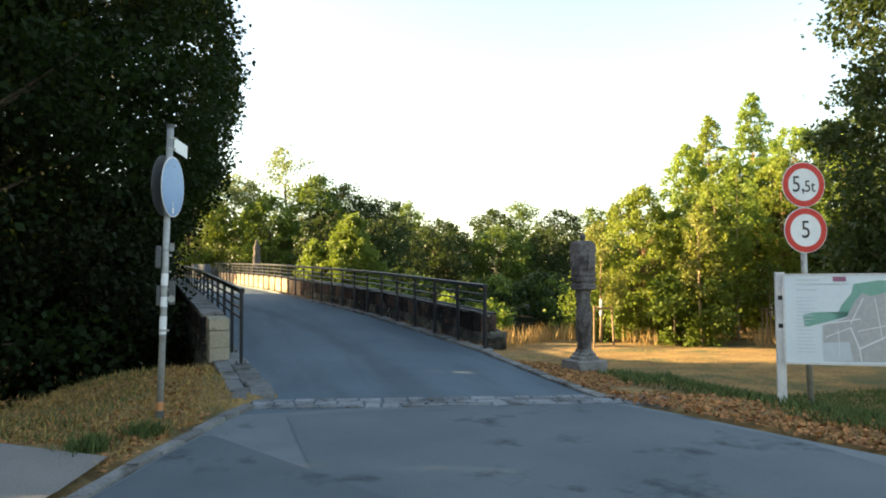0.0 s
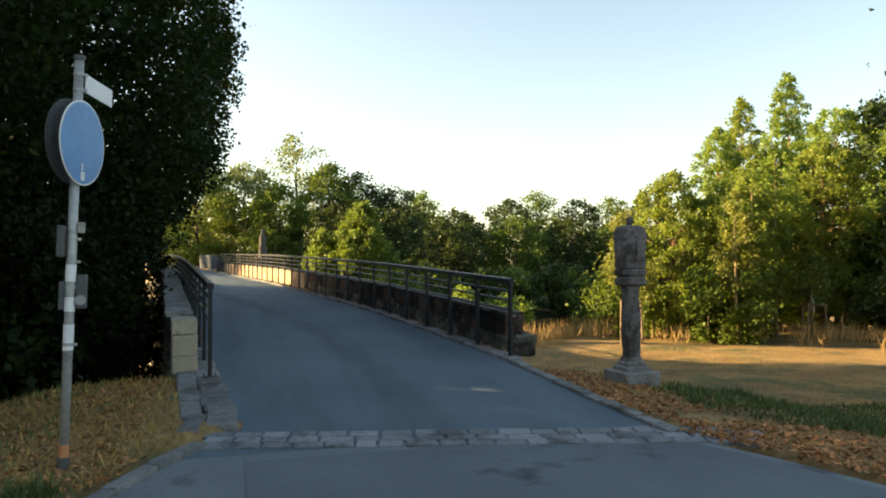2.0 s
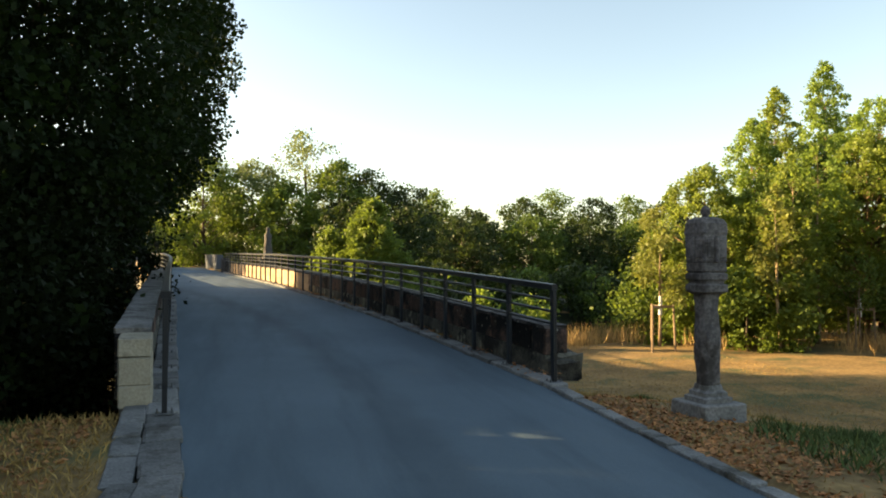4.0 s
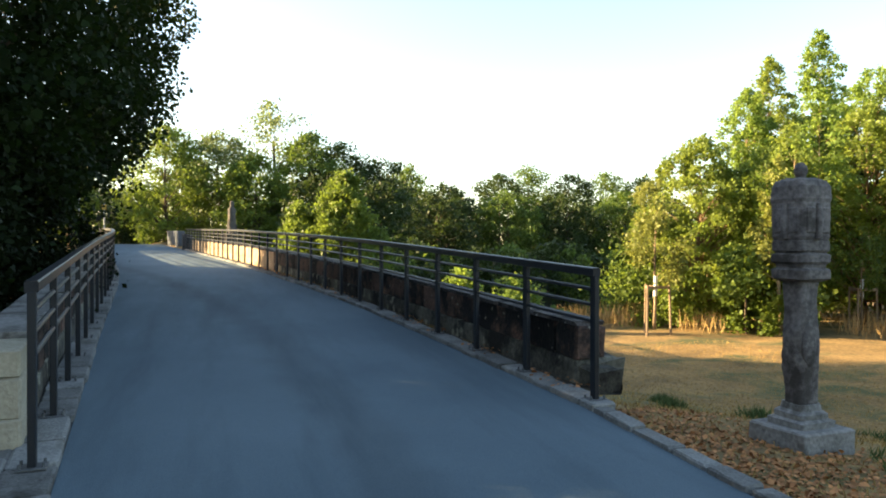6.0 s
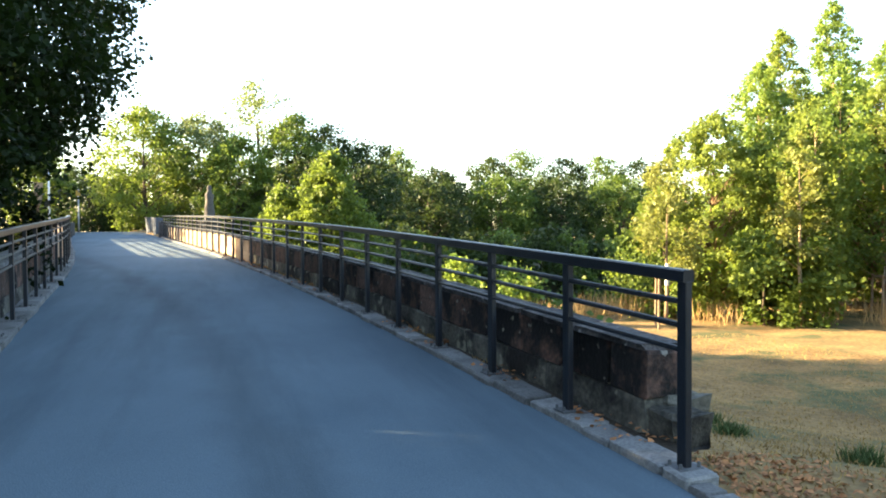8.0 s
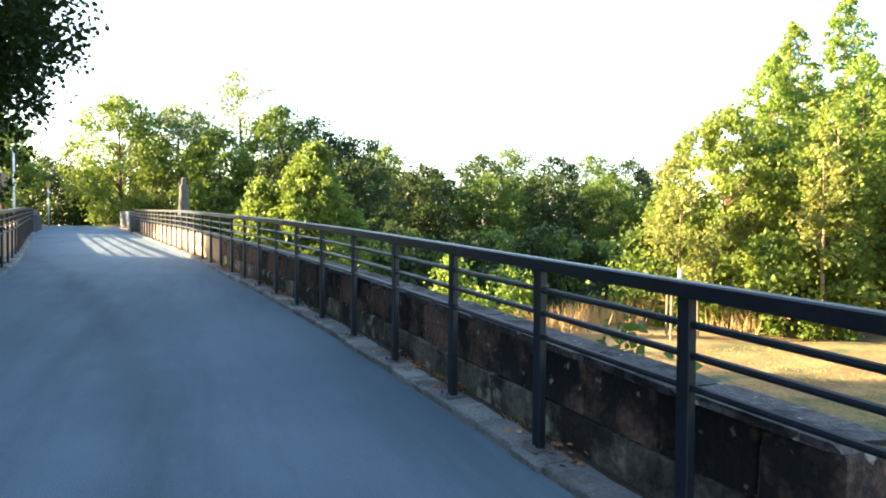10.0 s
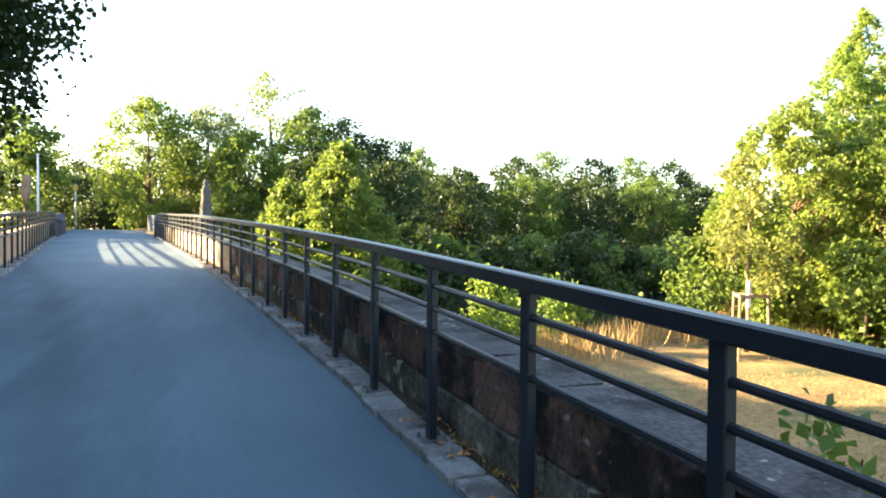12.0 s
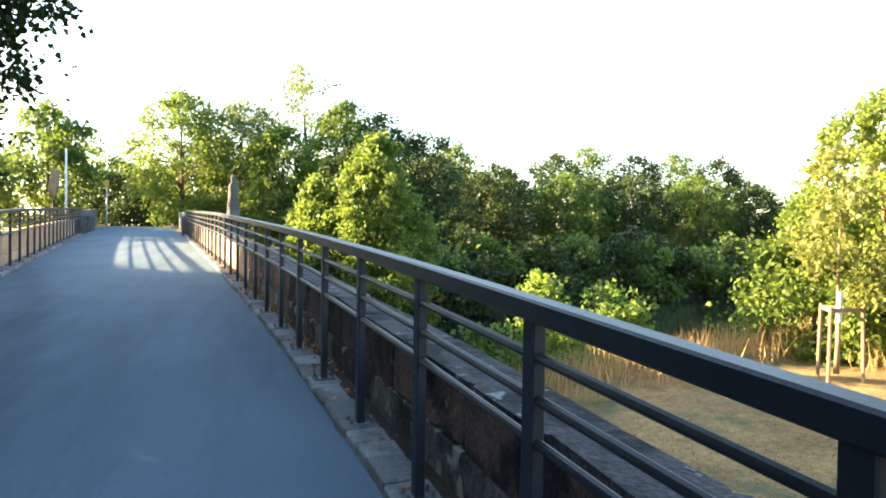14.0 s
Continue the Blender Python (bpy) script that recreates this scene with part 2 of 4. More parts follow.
def add_seam(m):
    """A darker worn line that runs along the lane, with a soft wandering edge."""
    n, l = m.node_tree.nodes, m.node_tree.links
    b = n["Principled BSDF"]
    colour = b.inputs["Base Color"].links[0].from_socket
    geo = n.new("ShaderNodeNewGeometry")
    xyz = n.new("ShaderNodeSeparateXYZ")
    l.new(geo.outputs["Position"], xyz.inputs[0])

    def calc(op, a, c, d=0.0):
        q = n.new("ShaderNodeMath")
        q.operation = op
        for k, v in enumerate((a, c, d)):
            if isinstance(v, float):
                q.inputs[k].default_value = v
            else:
                l.new(v, q.inputs[k])
        return q.outputs[0]
    y = calc("SUBTRACT", xyz.outputs["Y"], 9.4)
    bend = calc("MULTIPLY_ADD", y, -0.0085, -0.03)
    line = calc("MULTIPLY_ADD", bend, y, 2.31)
    rough = n.new("ShaderNodeTexNoise")
    rough.inputs["Scale"].default_value, rough.inputs["Detail"].default_value = 1.7, 4
    l.new(geo.outputs["Position"], rough.inputs["Vector"])
    away = calc("ABSOLUTE", calc("SUBTRACT", xyz.outputs["X"], line), 0.0)
    away = calc("MULTIPLY_ADD", rough.outputs["Fac"], 0.5, calc("SUBTRACT", away, 0.25))
    fade = n.new("ShaderNodeMapRange")
    fade.interpolation_type = "SMOOTHSTEP"
    fade.inputs["From Min"].default_value, fade.inputs["From Max"].default_value = 0.02, 0.42
    fade.inputs["To Min"].default_value, fade.inputs["To Max"].default_value = 0.78, 1.0
    l.new(away, fade.inputs["Value"])
    hsv = n.new("ShaderNodeHueSaturation")
    l.new(fade.outputs[0], hsv.inputs["Value"])
    l.new(colour, hsv.inputs["Color"])
    l.new(hsv.outputs[0], b.inputs["Base Color"])


add_seam(M["asphalt"])

# water: dark, smooth, rippled
water_mat = material("water", (0.012, 0.018, 0.012), (0.025, 0.03, 0.02), 0.06, 6, 1.0, 0.12, spec=0.5)

# ground: dry lawn with green parts and bare soil
ground_mat = material("ground", (0.132, 0.084, 0.036), (0.375, 0.240, 0.096), 0.95, 9, 0.8, 1.0, stain=(0.092, 0.098, 0.042), stain_scale=0.5, stain_at=0.51)


# ---- mesh helpers ----
def mesh_object(name, bm, mat, smooth=False):
    me = bpy.data.meshes.new(name)
    bm.to_mesh(me)
    bm.free()
    me.materials.append(mat)
    if smooth:
        me.shade_smooth()
    return new(name, me)


def part(name, bm, mat, parent=None, label="", smooth=False):
    ob = mesh_object(name, bm, mat, smooth)
    if parent:
        ob.parent = parent
    if label:
        tagged(ob, label=label)
    return ob


def empty(name, x, y, z, rz=0, rx=0, ry=0):
    ob = new(name)
    ob.empty_display_size = 0.1
    ob.matrix_world = pose(x, y, z, rx, ry, rz)
    return ob


def box(bm, c, s, m=None, bevel=0.0):
    """A box by its centre and sizes, with chamfered edges."""
    r = bmesh.ops.create_cube(bm, size=1.0, matrix=(m or Matrix()) @ Matrix.Translation(c) @ Matrix.Diagonal((*s, 1)))
    if bevel:
        es = list({e for v in r["verts"] for e in v.link_edges})
        bmesh.ops.bevel(bm, geom=es, offset=bevel, segments=1, affect="EDGES")


def ring_tube(bm, pts, radii, n=8, flat=None):
    """A tube along points; flat (w, h) makes it a rectangular bar."""
    rings = []
    pts = [Vector(p) for p in pts]
    for i, p in enumerate(pts):
        d = (pts[min(i + 1, len(pts) - 1)] - pts[max(i - 1, 0)]).normalized()
        side = d.cross(Vector((0, 0, 1)))
        side = side.normalized() if side.length > 1e-3 else Vector((1, 0, 0))
        up = side.cross(d).normalized()
        if flat:
            w, h = flat[0] / 2, flat[1] / 2
            k = min(w, h) * 0.22
            cs = [(w, h - k), (w - k, h), (-w + k, h), (-w, h - k), (-w, -h + k), (-w + k, -h), (w - k, -h), (w, -h + k)]
            rings.append([bm.verts.new(p + side * a + up * b) for a, b in cs])
        else:
            r = radii[i] if isinstance(radii, (list, tuple)) else radii
            rings.append([bm.verts.new(p + side * r * math.cos(a * math.tau / n) + up * r * math.sin(a * math.tau / n)) for a in range(n)])
    k = len(rings[0])
    for a, b in zip(rings, rings[1:]):
        for i in range(k):
            bm.faces.new((a[i], a[(i + 1) % k], b[(i + 1) % k], b[i]))
    bm.faces.new(list(reversed(rings[0])))
    bm.faces.new(rings[-1])
    bmesh.ops.recalc_face_normals(bm, faces=bm.faces[:])


def lathe(bm, profile, n=24, squash=1.0):
    rings = [[bm.verts.new((r * math.cos(i * math.tau / n), squash * r * math.sin(i * math.tau / n), z)) for i in range(n)] for r, z in profile]
    for a, b in zip(rings, rings[1:]):
        for i in range(n):
            bm.faces.new((a[i], a[(i + 1) % n], b[(i + 1) % n], b[i]))
    bm.faces.new(list(reversed(rings[0])))
    bm.faces.new(rings[-1])


def raw_mesh(name, verts, faces, mat, smooth=False):
    me = bpy.data.meshes.new(name)
    me.from_pydata(verts, [], faces)
    me.materials.append(mat)
    if smooth:
        me.shade_smooth()
    return new(name, me)


def quad_cloud(name, p, u, v, mat, lobed=False):
    """Many small pointed leaves: base points p, long axes u, half widths v, as one mesh."""
    n = len(p)
    bend = np.cross(u, v)
    bend /= np.linalg.norm(bend, axis=1, keepdims=True) + 1e-9
    bend *= np.linalg.norm(u, axis=1, keepdims=True) * 0.12
    if lobed:
        sides = [p, p + u * 0.35 + v - bend, p + u * 0.9 + v * 0.42, p + u * 0.9 - v * 0.42, p + u * 0.35 - v - bend]
    else:
        sides = [p, p + u * 0.45 + v - bend, p + u, p + u * 0.45 - v - bend]
    k = len(sides)
    co = np.stack(sides, axis=1).reshape(-1, 3)
    me = bpy.data.meshes.new(name)
    me.vertices.add(k * n)
    me.vertices.foreach_set("co", co.astype(np.float32).ravel())
    me.loops.add(k * n)
    me.loops.foreach_set("vertex_index", np.arange(k * n, dtype=np.int32))
    me.polygons.add(n)
    me.polygons.foreach_set("loop_start", np.arange(0, k * n, k, dtype=np.int32))
    me.update(calc_edges=True)
    me.validate()
    me.materials.append(mat)
    return new(name, me)


# ---- plan: the road's edges and its rise ----
def curve_of(ys, vs):
    def f(y):
        return float(np.interp(y, ys, vs))

    def smooth_f(y):
        return (f(y - 0.8) + 2 * f(y) + f(y + 0.8)) / 4
    return smooth_f, f


rise, _ = curve_of([-200, 0, 4, 8, 11, 17, 20, 27.6, 30, 46, 60, 66, 80, 300], [0, 0, 0.01, 0.1, 0.25, 0.545, 0.67, 0.95, 1.04, 1.46, 1.84, 1.88, 1.7, 0.5])
_, x_right = curve_of([-40, 0, 4.42, 5.67, 6.47, 7.25, 11.2, 15.6, 19.9, 24.5, 38, 46, 60, 90], [22, 7.0, 5.15, 4.76, 4.5, 4.17, 4.15, 3.765, 3.33, 2.70, 0.78, -0.32, -2.4, -7.3])
_, x_left = curve_of([-40, 0, 3, 5.26, 6.1, 7.39, 7.95, 8.3, 10.6, 16, 23.45, 27, 30, 37, 46, 60, 90], [-20, -3.0, -1.7, -0.88, -0.54, 0.02, 0.33, 0.62, 0.40, -0.13, -0.8, -1.24, -1.68, -2.95, -4.4, -6.5, -11.5])


def eased(f):
    step = 0.05
    ys = np.arange(-45, 95, step)
    table = []
    for y in ys:
        w = min(3.5, max(0.0, (y - 11.5) * 0.5))
        table.append(sum(f(y + w * k) for k in (-1, -0.5, 0, 0.5, 1)) / 5)

    def g(y):
        k = (y + 45) / step
        if k <= 0:
            return table[0]
        if k >= len(table) - 1:
            return table[-1]
        i = int(k)
        return table[i] + (table[i + 1] - table[i]) * (k - i)
    return g


x_right, x_left = eased(x_right), eased(x_left)


def smoothstep(a, b, x):
    t = min(1, max(0, (x - a) / (b - a)))
    return t * t * (3 - 2 * t)


def river(x, y):
    """Metres beyond the near bank."""
    return y - 27.5 - 0.45 * (x - 5)


def land(x, y):
    """Height of the ground."""
    xl, xr = x_left(y), x_right(y)
    z_road = rise(y)
    if xl - 0.1 < x < xr + 0.1 and y > -40:
        return z_road - 0.2
    v = river(x, y)
    flat = -1.45
    if v > -3:
        flat = -1.45 - 1.9 * smoothstep(-2, 1.5, v) * (1 - smoothstep(15, 19, v)) + 1.4 * smoothstep(17, 40, v)
    if x >= xr:
        s = x - xr
        near = float(np.interp(y, [7, 10, 12, 16, 22, 26, 30, 44, 50, 60], [z_road, 0.04, -0.04, -0.6, -1.4, -1.9, -3.0, -2.0, 1.6, 2.0]))
        if y < 8:
            near = z_road + 0.015 - 0.07 * smoothstep(0.1, 0.8, s) * smoothstep(6.5, 8, y)
        k = smoothstep(0.6, 9.0, s)
        z = near * (1 - k) + flat * k
        if y < 7:
            z = near - 0.30 * smoothstep(0.6, 4, s) - 1.1 * smoothstep(4, 14, s)
            blend = smoothstep(3, 7, y)
            z = z * (1 - blend) + (near * (1 - k) + flat * k) * blend if y > 3 else z
    else:
        s = xl - x
        near = float(np.interp(y, [5, 8, 10.8, 13, 18, 24, 28, 44, 50, 60], [z_road + 0.04, z_road + 0.05, 0.22, -0.3, -1.2, -1.6, -3.0, -2.0, 1.6, 2.0]))
        k = smoothstep(1.0, 7.0, s)
        z = near * (1 - k) + max(flat, -1.6 if v < 0 else -9) * k
        if y < 9:
            z = near * (1 - k) + (near - 0.35) * k
    bump = 0.05 * noise.noise(Vector((x * 0.35, y * 0.35, 0))) + 0.02 * noise.noise(Vector((x * 1.7, y * 1.7, 3)))
    return z + bump * (0.3 if abs(x - (xr if x > 0 else xl)) < 1 else 1)


def along(f, y, off):
    """The point at distance off to the right of an edge, with the edge's heading and slope in degrees."""
    e = 0.4
    dx = (f(y + e) - f(y - e)) / (2 * e)
    slope = math.degrees(math.atan((rise(y + e) - rise(y - e)) / (2 * e)))
    return f(y) + off, -math.degrees(math.atan(dx)), slope


# ---- ground, road, water ----
def spread(lo, a, b, hi, fine):
    out, x, st = [], a, fine
    while x > lo:
        st *= 1.35
        x -= st
        out.append(x)
    mid = list(np.arange(a, b, fine))
    up, x, st = [], b, fine
    while x < hi:
        up.append(x)
        st *= 1.35
        x += st
    return list(reversed(out)) + mid + up


gx, gy = spread(-1500, -14, 26, 1500, 0.5), spread(-1500, -4, 48, 1800, 0.5)
gv = [(x, y, land(x, y)) for y in gy for x in gx]
w = len(gx)
gf = [(j * w + i, j * w + i + 1, (j + 1) * w + i + 1, (j + 1) * w + i) for j in range(len(gy) - 1) for i in range(w - 1)]
ground = tagged(raw_mesh("ground", gv, gf, ground_mat, True), "dry straw-coloured lawn with green patches sloping to a river", "ground", kind="structure")

wv = [(-400, 5, -2.45), (500, 5, -2.45), (500, 400, -2.45), (-400, 400, -2.45)]
tagged(raw_mesh("water", wv, [(0, 1, 2, 3)], water_mat), "dark calm river water under the bridge", "river", kind="structure")


def strip(name, y0, y1, left, right, lift, mat, step=0.4, cols=6):
    ys = np.arange(y0, y1 + 1e-6, step)
    v, f = [], []
    for y in ys:
        a, b = left(y), right(y)
        for i in range(cols + 1):
            x = a + (b - a) * i / cols
            v.append((x, float(y), rise(float(y)) + lift))
    for j in range(len(ys) - 1):
        for i in range(cols):
            k = j * (cols + 1) + i
            f.append((k, k + 1, k + cols + 2, k + cols + 1))
    return raw_mesh(name, v, f, mat, True)


tagged(strip("road", 7.6, 90, x_left, x_right, 0.0, M["asphalt"]), "smooth blue-grey asphalt lane rising over the bridge", "road", kind="structure")
tagged(strip("forecourt", -30, 7.6, x_left, x_right, 0.0, M["old_asphalt"]), "worn patched grey asphalt in front of the bridge", "road", kind="structure")

# repairs in the forecourt
PATCH_SLOPE = 0.53
tagged(strip("road_patch", 2.0, 7.4, lambda y: 0.62, lambda y: min(x_right(y), 5.0) - 0.12, 0.006, M["rough_patch"], 0.3, 5), "rough darker asphalt beside the row of setts", "road patch", kind="structure")
tagged(strip("road_patch", 1.2, 6.85, lambda y: x_left(y) + 0.06, lambda y: -0.18 + PATCH_SLOPE * (6.9 - y), 0.010, M["patch"], 0.15, 3), "darker repaired strip of asphalt", "road patch", kind="structure")

# footpath beyond the left kerb
pv = [(-0.86, 6.0), (-1.75, 6.7), (-5, 8.2), (-14, 11), (-14, 2.0), (-3.2, 0.0), (-1.85, 3.0), (-1.05, 5.2)]
tagged(raw_mesh("footpath", [(x, y, rise(y) + 0.075) for x, y in pv], [tuple(range(8))], M["path"]), "pale grey asphalt footpath beside the kerb", "footpath", kind="structure")


# ---- railings ----
def railing(name, edge, off, y0, y1, count, label, tops=1.09):
    """Steel posts on foot plates, a broad top rail and three thin bars."""
    ys = [y0 + (y1 - y0) * i / (count - 1) for i in range(count)]
    x0, _, _ = along(edge, y0, off)
    rail = empty(name, x0, y0, rise(y0) + 0.05)
    tagged(rail, label, "railing")
    inv = rail.matrix_world.inverted()

    def line(h, extra=0.0):
        pts = []
        for i, y in enumerate(ys):
            yy = y + (extra if i == count - 1 else -extra if i == 0 else 0)
            pts.append(inv @ Vector((along(edge, yy, off)[0], yy, rise(yy) + 0.05 + h)))
        return pts
    bm = bmesh.new()
    ring_tube(bm, line(tops - 0.035, 0.035), 0, flat=(0.075, 0.07))
    part("top_rail", bm, M["steel"], rail)
    for h in (0.91, 0.78, 0.645):
        bm = bmesh.new()
        ring_tube(bm, line(h), 0.0175, n=8)
        part("bar", bm, M["steel"], rail)
    bm = bmesh.new()
    box(bm, (0, 0, (tops - 0.06) / 2), (0.045, 0.075, tops - 0.06), bevel=0.005)
    post = part("post", bm, M["steel"], rail)
    bm = bmesh.new()
    box(bm, (0, 0, 0.006), (0.16, 0.14, 0.012), bevel=0.003)
    for sx in (-0.062, 0.062):
        for sy in (-0.045, 0.045):
            bmesh.ops.create_cone(bm, cap_ends=True, segments=6, radius1=0.011, radius2=0.009, depth=0.03, matrix=Matrix.Translation((sx, sy, 0.025)))
    plate = part("foot_plate", bm, M["grey_paint"], post)
    for i, y in enumerate(ys):
        x, rz, _ = along(edge, y, off)
        m = inv @ pose(x, y, rise(y) + 0.045, 0, 0, rz)
        if i == 0:
            post.matrix_basis = m
            continue
        o = new("post", post.data)
        o.parent = rail
        o.matrix_basis = m
        q = new("foot_plate", plate.data)
        q.parent = o
    return rail


railing("railing", x_right, 0.12, 11.17, 46.3, 32, "dark blue-grey steel railing on the kerb before the stone wall")
railing("railing", x_left, -0.13, 10.65, 46.6, 33, "dark blue-grey steel railing with bolted foot plates")


# ---- stone walls, kerbs and setts, as single stones ----
def stone_mesh(name, mat, seed, rough=0.03, fall=0.0):
    r = random.Random(seed)
    bm = bmesh.new()
    box(bm, (0, 0, 0), (1, 1, 1))
    bmesh.ops.bevel(bm, geom=bm.edges[:], offset=0.05, segments=1, affect="EDGES")
    for v in bm.verts:
        if v.co.z > 0.4:
            v.co.z -= fall * (v.co.x + 0.5)
        v.co += Vector((r.uniform(-1, 1), r.uniform(-1, 1), r.uniform(-1, 1))) * rough
    me = bpy.data.meshes.new(name)
    bm.to_mesh(me)
    bm.free()
    me.materials.append(mat)
    return me


def lay(name, meshes, parent, edge, off, y, length, width, height, z, r, jitter=0.0):
    x, rz, slope = along(edge, y, off)
    o = new(name, r.choice(meshes))
    o.matrix_world = pose(x + r.uniform(-jitter, jitter), y, rise(y) + z, slope, r.uniform(-0.8, 0.8) * (jitter > 0), rz) @ Matrix.Diagonal((width, length, height, 1))
    o.parent = parent
    return o


def parapet(name, edge, side, y0, y1, inner, thick, seed, label, extra=0.0):
    """A wall of one plinth course, one big course and coping slabs, round a mortar core."""
    r = random.Random(seed)
    bm = bmesh.new()
    ys = np.arange(y0 + 0.1, y1 + 0.01, 0.9)
    off = side * (inner + thick / 2)
    rows = []
    for y in ys:
        y = float(y)
        x, _, _ = along(edge, y, off)
        h = thick / 2 - 0.035
        rows.append([bm.verts.new((x + a * h, y, rise(y) + b)) for a, b in ((-1, -4.2), (1, -4.2), (1, 0.44 + extra), (-1, 0.47 + extra))])
    for a, b in zip(rows, rows[1:]):
        for i in range(4):
            bm.faces.new((a[i], a[(i + 1) % 4], b[(i + 1) % 4], b[i]))
    bm.faces.new(list(reversed(rows[0])))
    bm.faces.new(rows[-1])
    bmesh.ops.recalc_face_normals(bm, faces=bm.faces[:])
    wall = tagged(mesh_object(name, bm, M["mortar"]), label, "wall", kind="structure")
    low = [stone_mesh("plinth_stone", M["plinth_stone"], seed + i, 0.035) for i in range(4)]
    big = [stone_mesh("sandstone_block", M["sandstone"], seed + 10 + i, 0.032, 0.05 if side > 0 else 0.0) for i in range(4)]
    # blocks past y 26 have the sunlight put into their colour
    lit_blocks = [stone_mesh("sunlit_block", M["sunlit_sandstone"], seed + 30 + i, 0.025, 0.05 if side > 0 else 0.0) for i in range(3)]
    for name_, meshes, h, z, mean, t in (("plinth_stone", low, 0.27, 0.115, 1.1, thick + 0.012), ("stone_block", big, 0.32 + extra, 0.40 + extra / 2, 0.5, thick)):
        y = y0
        while y < y1 - 0.2:
            n = min(mean * r.uniform(0.65, 1.4), y1 - y)
            lay(name_, lit_blocks if y > 26.0 else meshes, wall, edge, off, y + n / 2, n - 0.012, t * r.uniform(0.97, 1.03), h - 0.008, z, r, 0.006)
            y += n
    return wall


wall_right = parapet("wall_right", x_right, 1, 11.75, 46.2, 0.325, 0.31, 5, "low dark red sandstone parapet with black weathering")
wall_left = parapet("wall_left", x_left, -1, 11.55, 46.2, 0.30, 0.30, 55, "low weathered sandstone parapet outside the railing", 0.085)

# pale ashlar end of the left wall and the rough stone at the foot of the right one
r = random.Random(3)
pale = [stone_mesh("ashlar", M["pale_stone"], 90 + i, 0.012) for i in range(3)]
for h, z in ((0.21, 0.115), (0.265, 0.35), (0.175, 0.575)):
    lay("ashlar_block", pale, wall_left, x_left, -0.395, 11.3, 0.5, 0.30, h, z, r, 0.004)
coping = [stone_mesh("coping_slab", M["slab_stone"], 120 + i, 0.015) for i in range(3)]
y = 11.58
while y < 26.0:
    n = r.uniform(0.7, 1.15)
    lay("coping_slab", coping, wall_left, x_left, -0.44, y + n / 2, n - 0.015, 0.34, 0.06, 0.672, r, 0.006)
    y += n
worn_coping = [stone_mesh("coping_slab", M["cap_stone"], 130 + i, 0.05) for i in range(4)]
y = 11.78
while y < 45.5:
    n = r.uniform(0.55, 1.1)
    lay("coping_slab", worn_coping, wall_right, x_right, 0.485, y + n / 2, n - 0.012, 0.325, 0.045, 0.575, r, 0.006)
    y += n
rough_stone = [stone_mesh("rough_stone", M["plinth_stone"], 97, 0.10)]
lay("rough_stone", rough_stone, wall_right, x_right, 0.66, 11.95, 0.4, 0.32, 0.30, 0.10, r, 0.01)
lay("rough_stone", rough_stone, wall_right, x_right, 0.52, 11.72, 0.3, 0.3, 0.22, 0.08, r, 0.01)


def kerb_row(name, label, edge, off, width, y0, y1, mean, lift, seed, height=0.2):
    r = random.Random(seed)
    holder = empty(name, edge(y0) + off, y0, rise(y0))
    tagged(holder, label, "kerb", kind="structure")
    inv = holder.matrix_world.inverted()
    meshes = [stone_mesh("kerb_stone", M["kerb"], seed + i, 0.03) for i in range(5)]
    y = y0
    while y < y1 - 0.1:
        n = min(mean * r.uniform(0.6, 1.35), y1 - y)
        dx = abs(edge(y + n) - edge(y)) / n
        o = lay("kerb_stone", meshes, holder, edge, off, y + n / 2, n * math.hypot(1, dx) - 0.022, width * r.uniform(0.94, 1.03), height, lift - height / 2 + r.uniform(-0.012, 0.010), r, 0.012)
        o.matrix_parent_inverse = inv
        y += n


kerb_row("kerb_right", "uneven grey stone kerb along the bridge", x_right, 0.11, 0.23, 11.0, 46.4, 0.36, 0.05, 200)
kerb_row("kerb_lawn", "narrow grey stone kerb between lane and lawn", x_right, 0.07, 0.14, 7.3, 11.0, 0.34, 0.04, 215)
tagged(strip("gutter", 11.4, 46.2, lambda y: x_right(y) + 0.2, lambda y: x_right(y) + 0.42, 0.028, M["soil"], 0.6, 1), "dark dirt between the kerb and the wall", "gutter", kind="structure")
kerb_row("kerb_left", "grey stone kerb slabs carrying the railing", x_left, -0.14, 0.29, 8.35, 46.6, 0.5, 0.055, 230)
kerb_row("kerb_left_outer", "second row of grey kerb stones before the wall", x_left, -0.40, 0.2, 8.2, 11.2, 0.5, 0.05, 240)
kerb_row("kerb_front", "low grey kerb curving to the footpath", x_left, -0.05, 0.115, 1.0, 8.0, 0.55, 0.04, 260)

# row of setts across the lane
setts = empty("setts", 2.4, 7.5, rise(7.5))
tagged(setts, "double row of pale grey granite setts across the lane", "setts", kind="structure")
inv = setts.matrix_world.inverted()
sett_meshes = [stone_mesh("sett", M["sett"], 300 + i, 0.03) for i in range(5)]
r = random.Random(11)
for row in range(3):
    d = 0.0
    while d < 4.35:
        n = r.uniform(0.17, 0.30)
        k = (d + n / 2) / 4.1
        x, y = 0.30 + 4.20 * k, 8.25 - 0.95 * k - 0.165 * row
        o = new("sett", r.choice(sett_meshes))
        o.matrix_world = pose(x, y, rise(y) - 0.05 + r.uniform(-0.004, 0.004), 2, 0, -13.2 + r.uniform(-2, 2)) @ Matrix.Diagonal((n - 0.012, 0.154, 0.13, 1))
        o.parent = setts
        o.matrix_parent_inverse = inv
        d += n


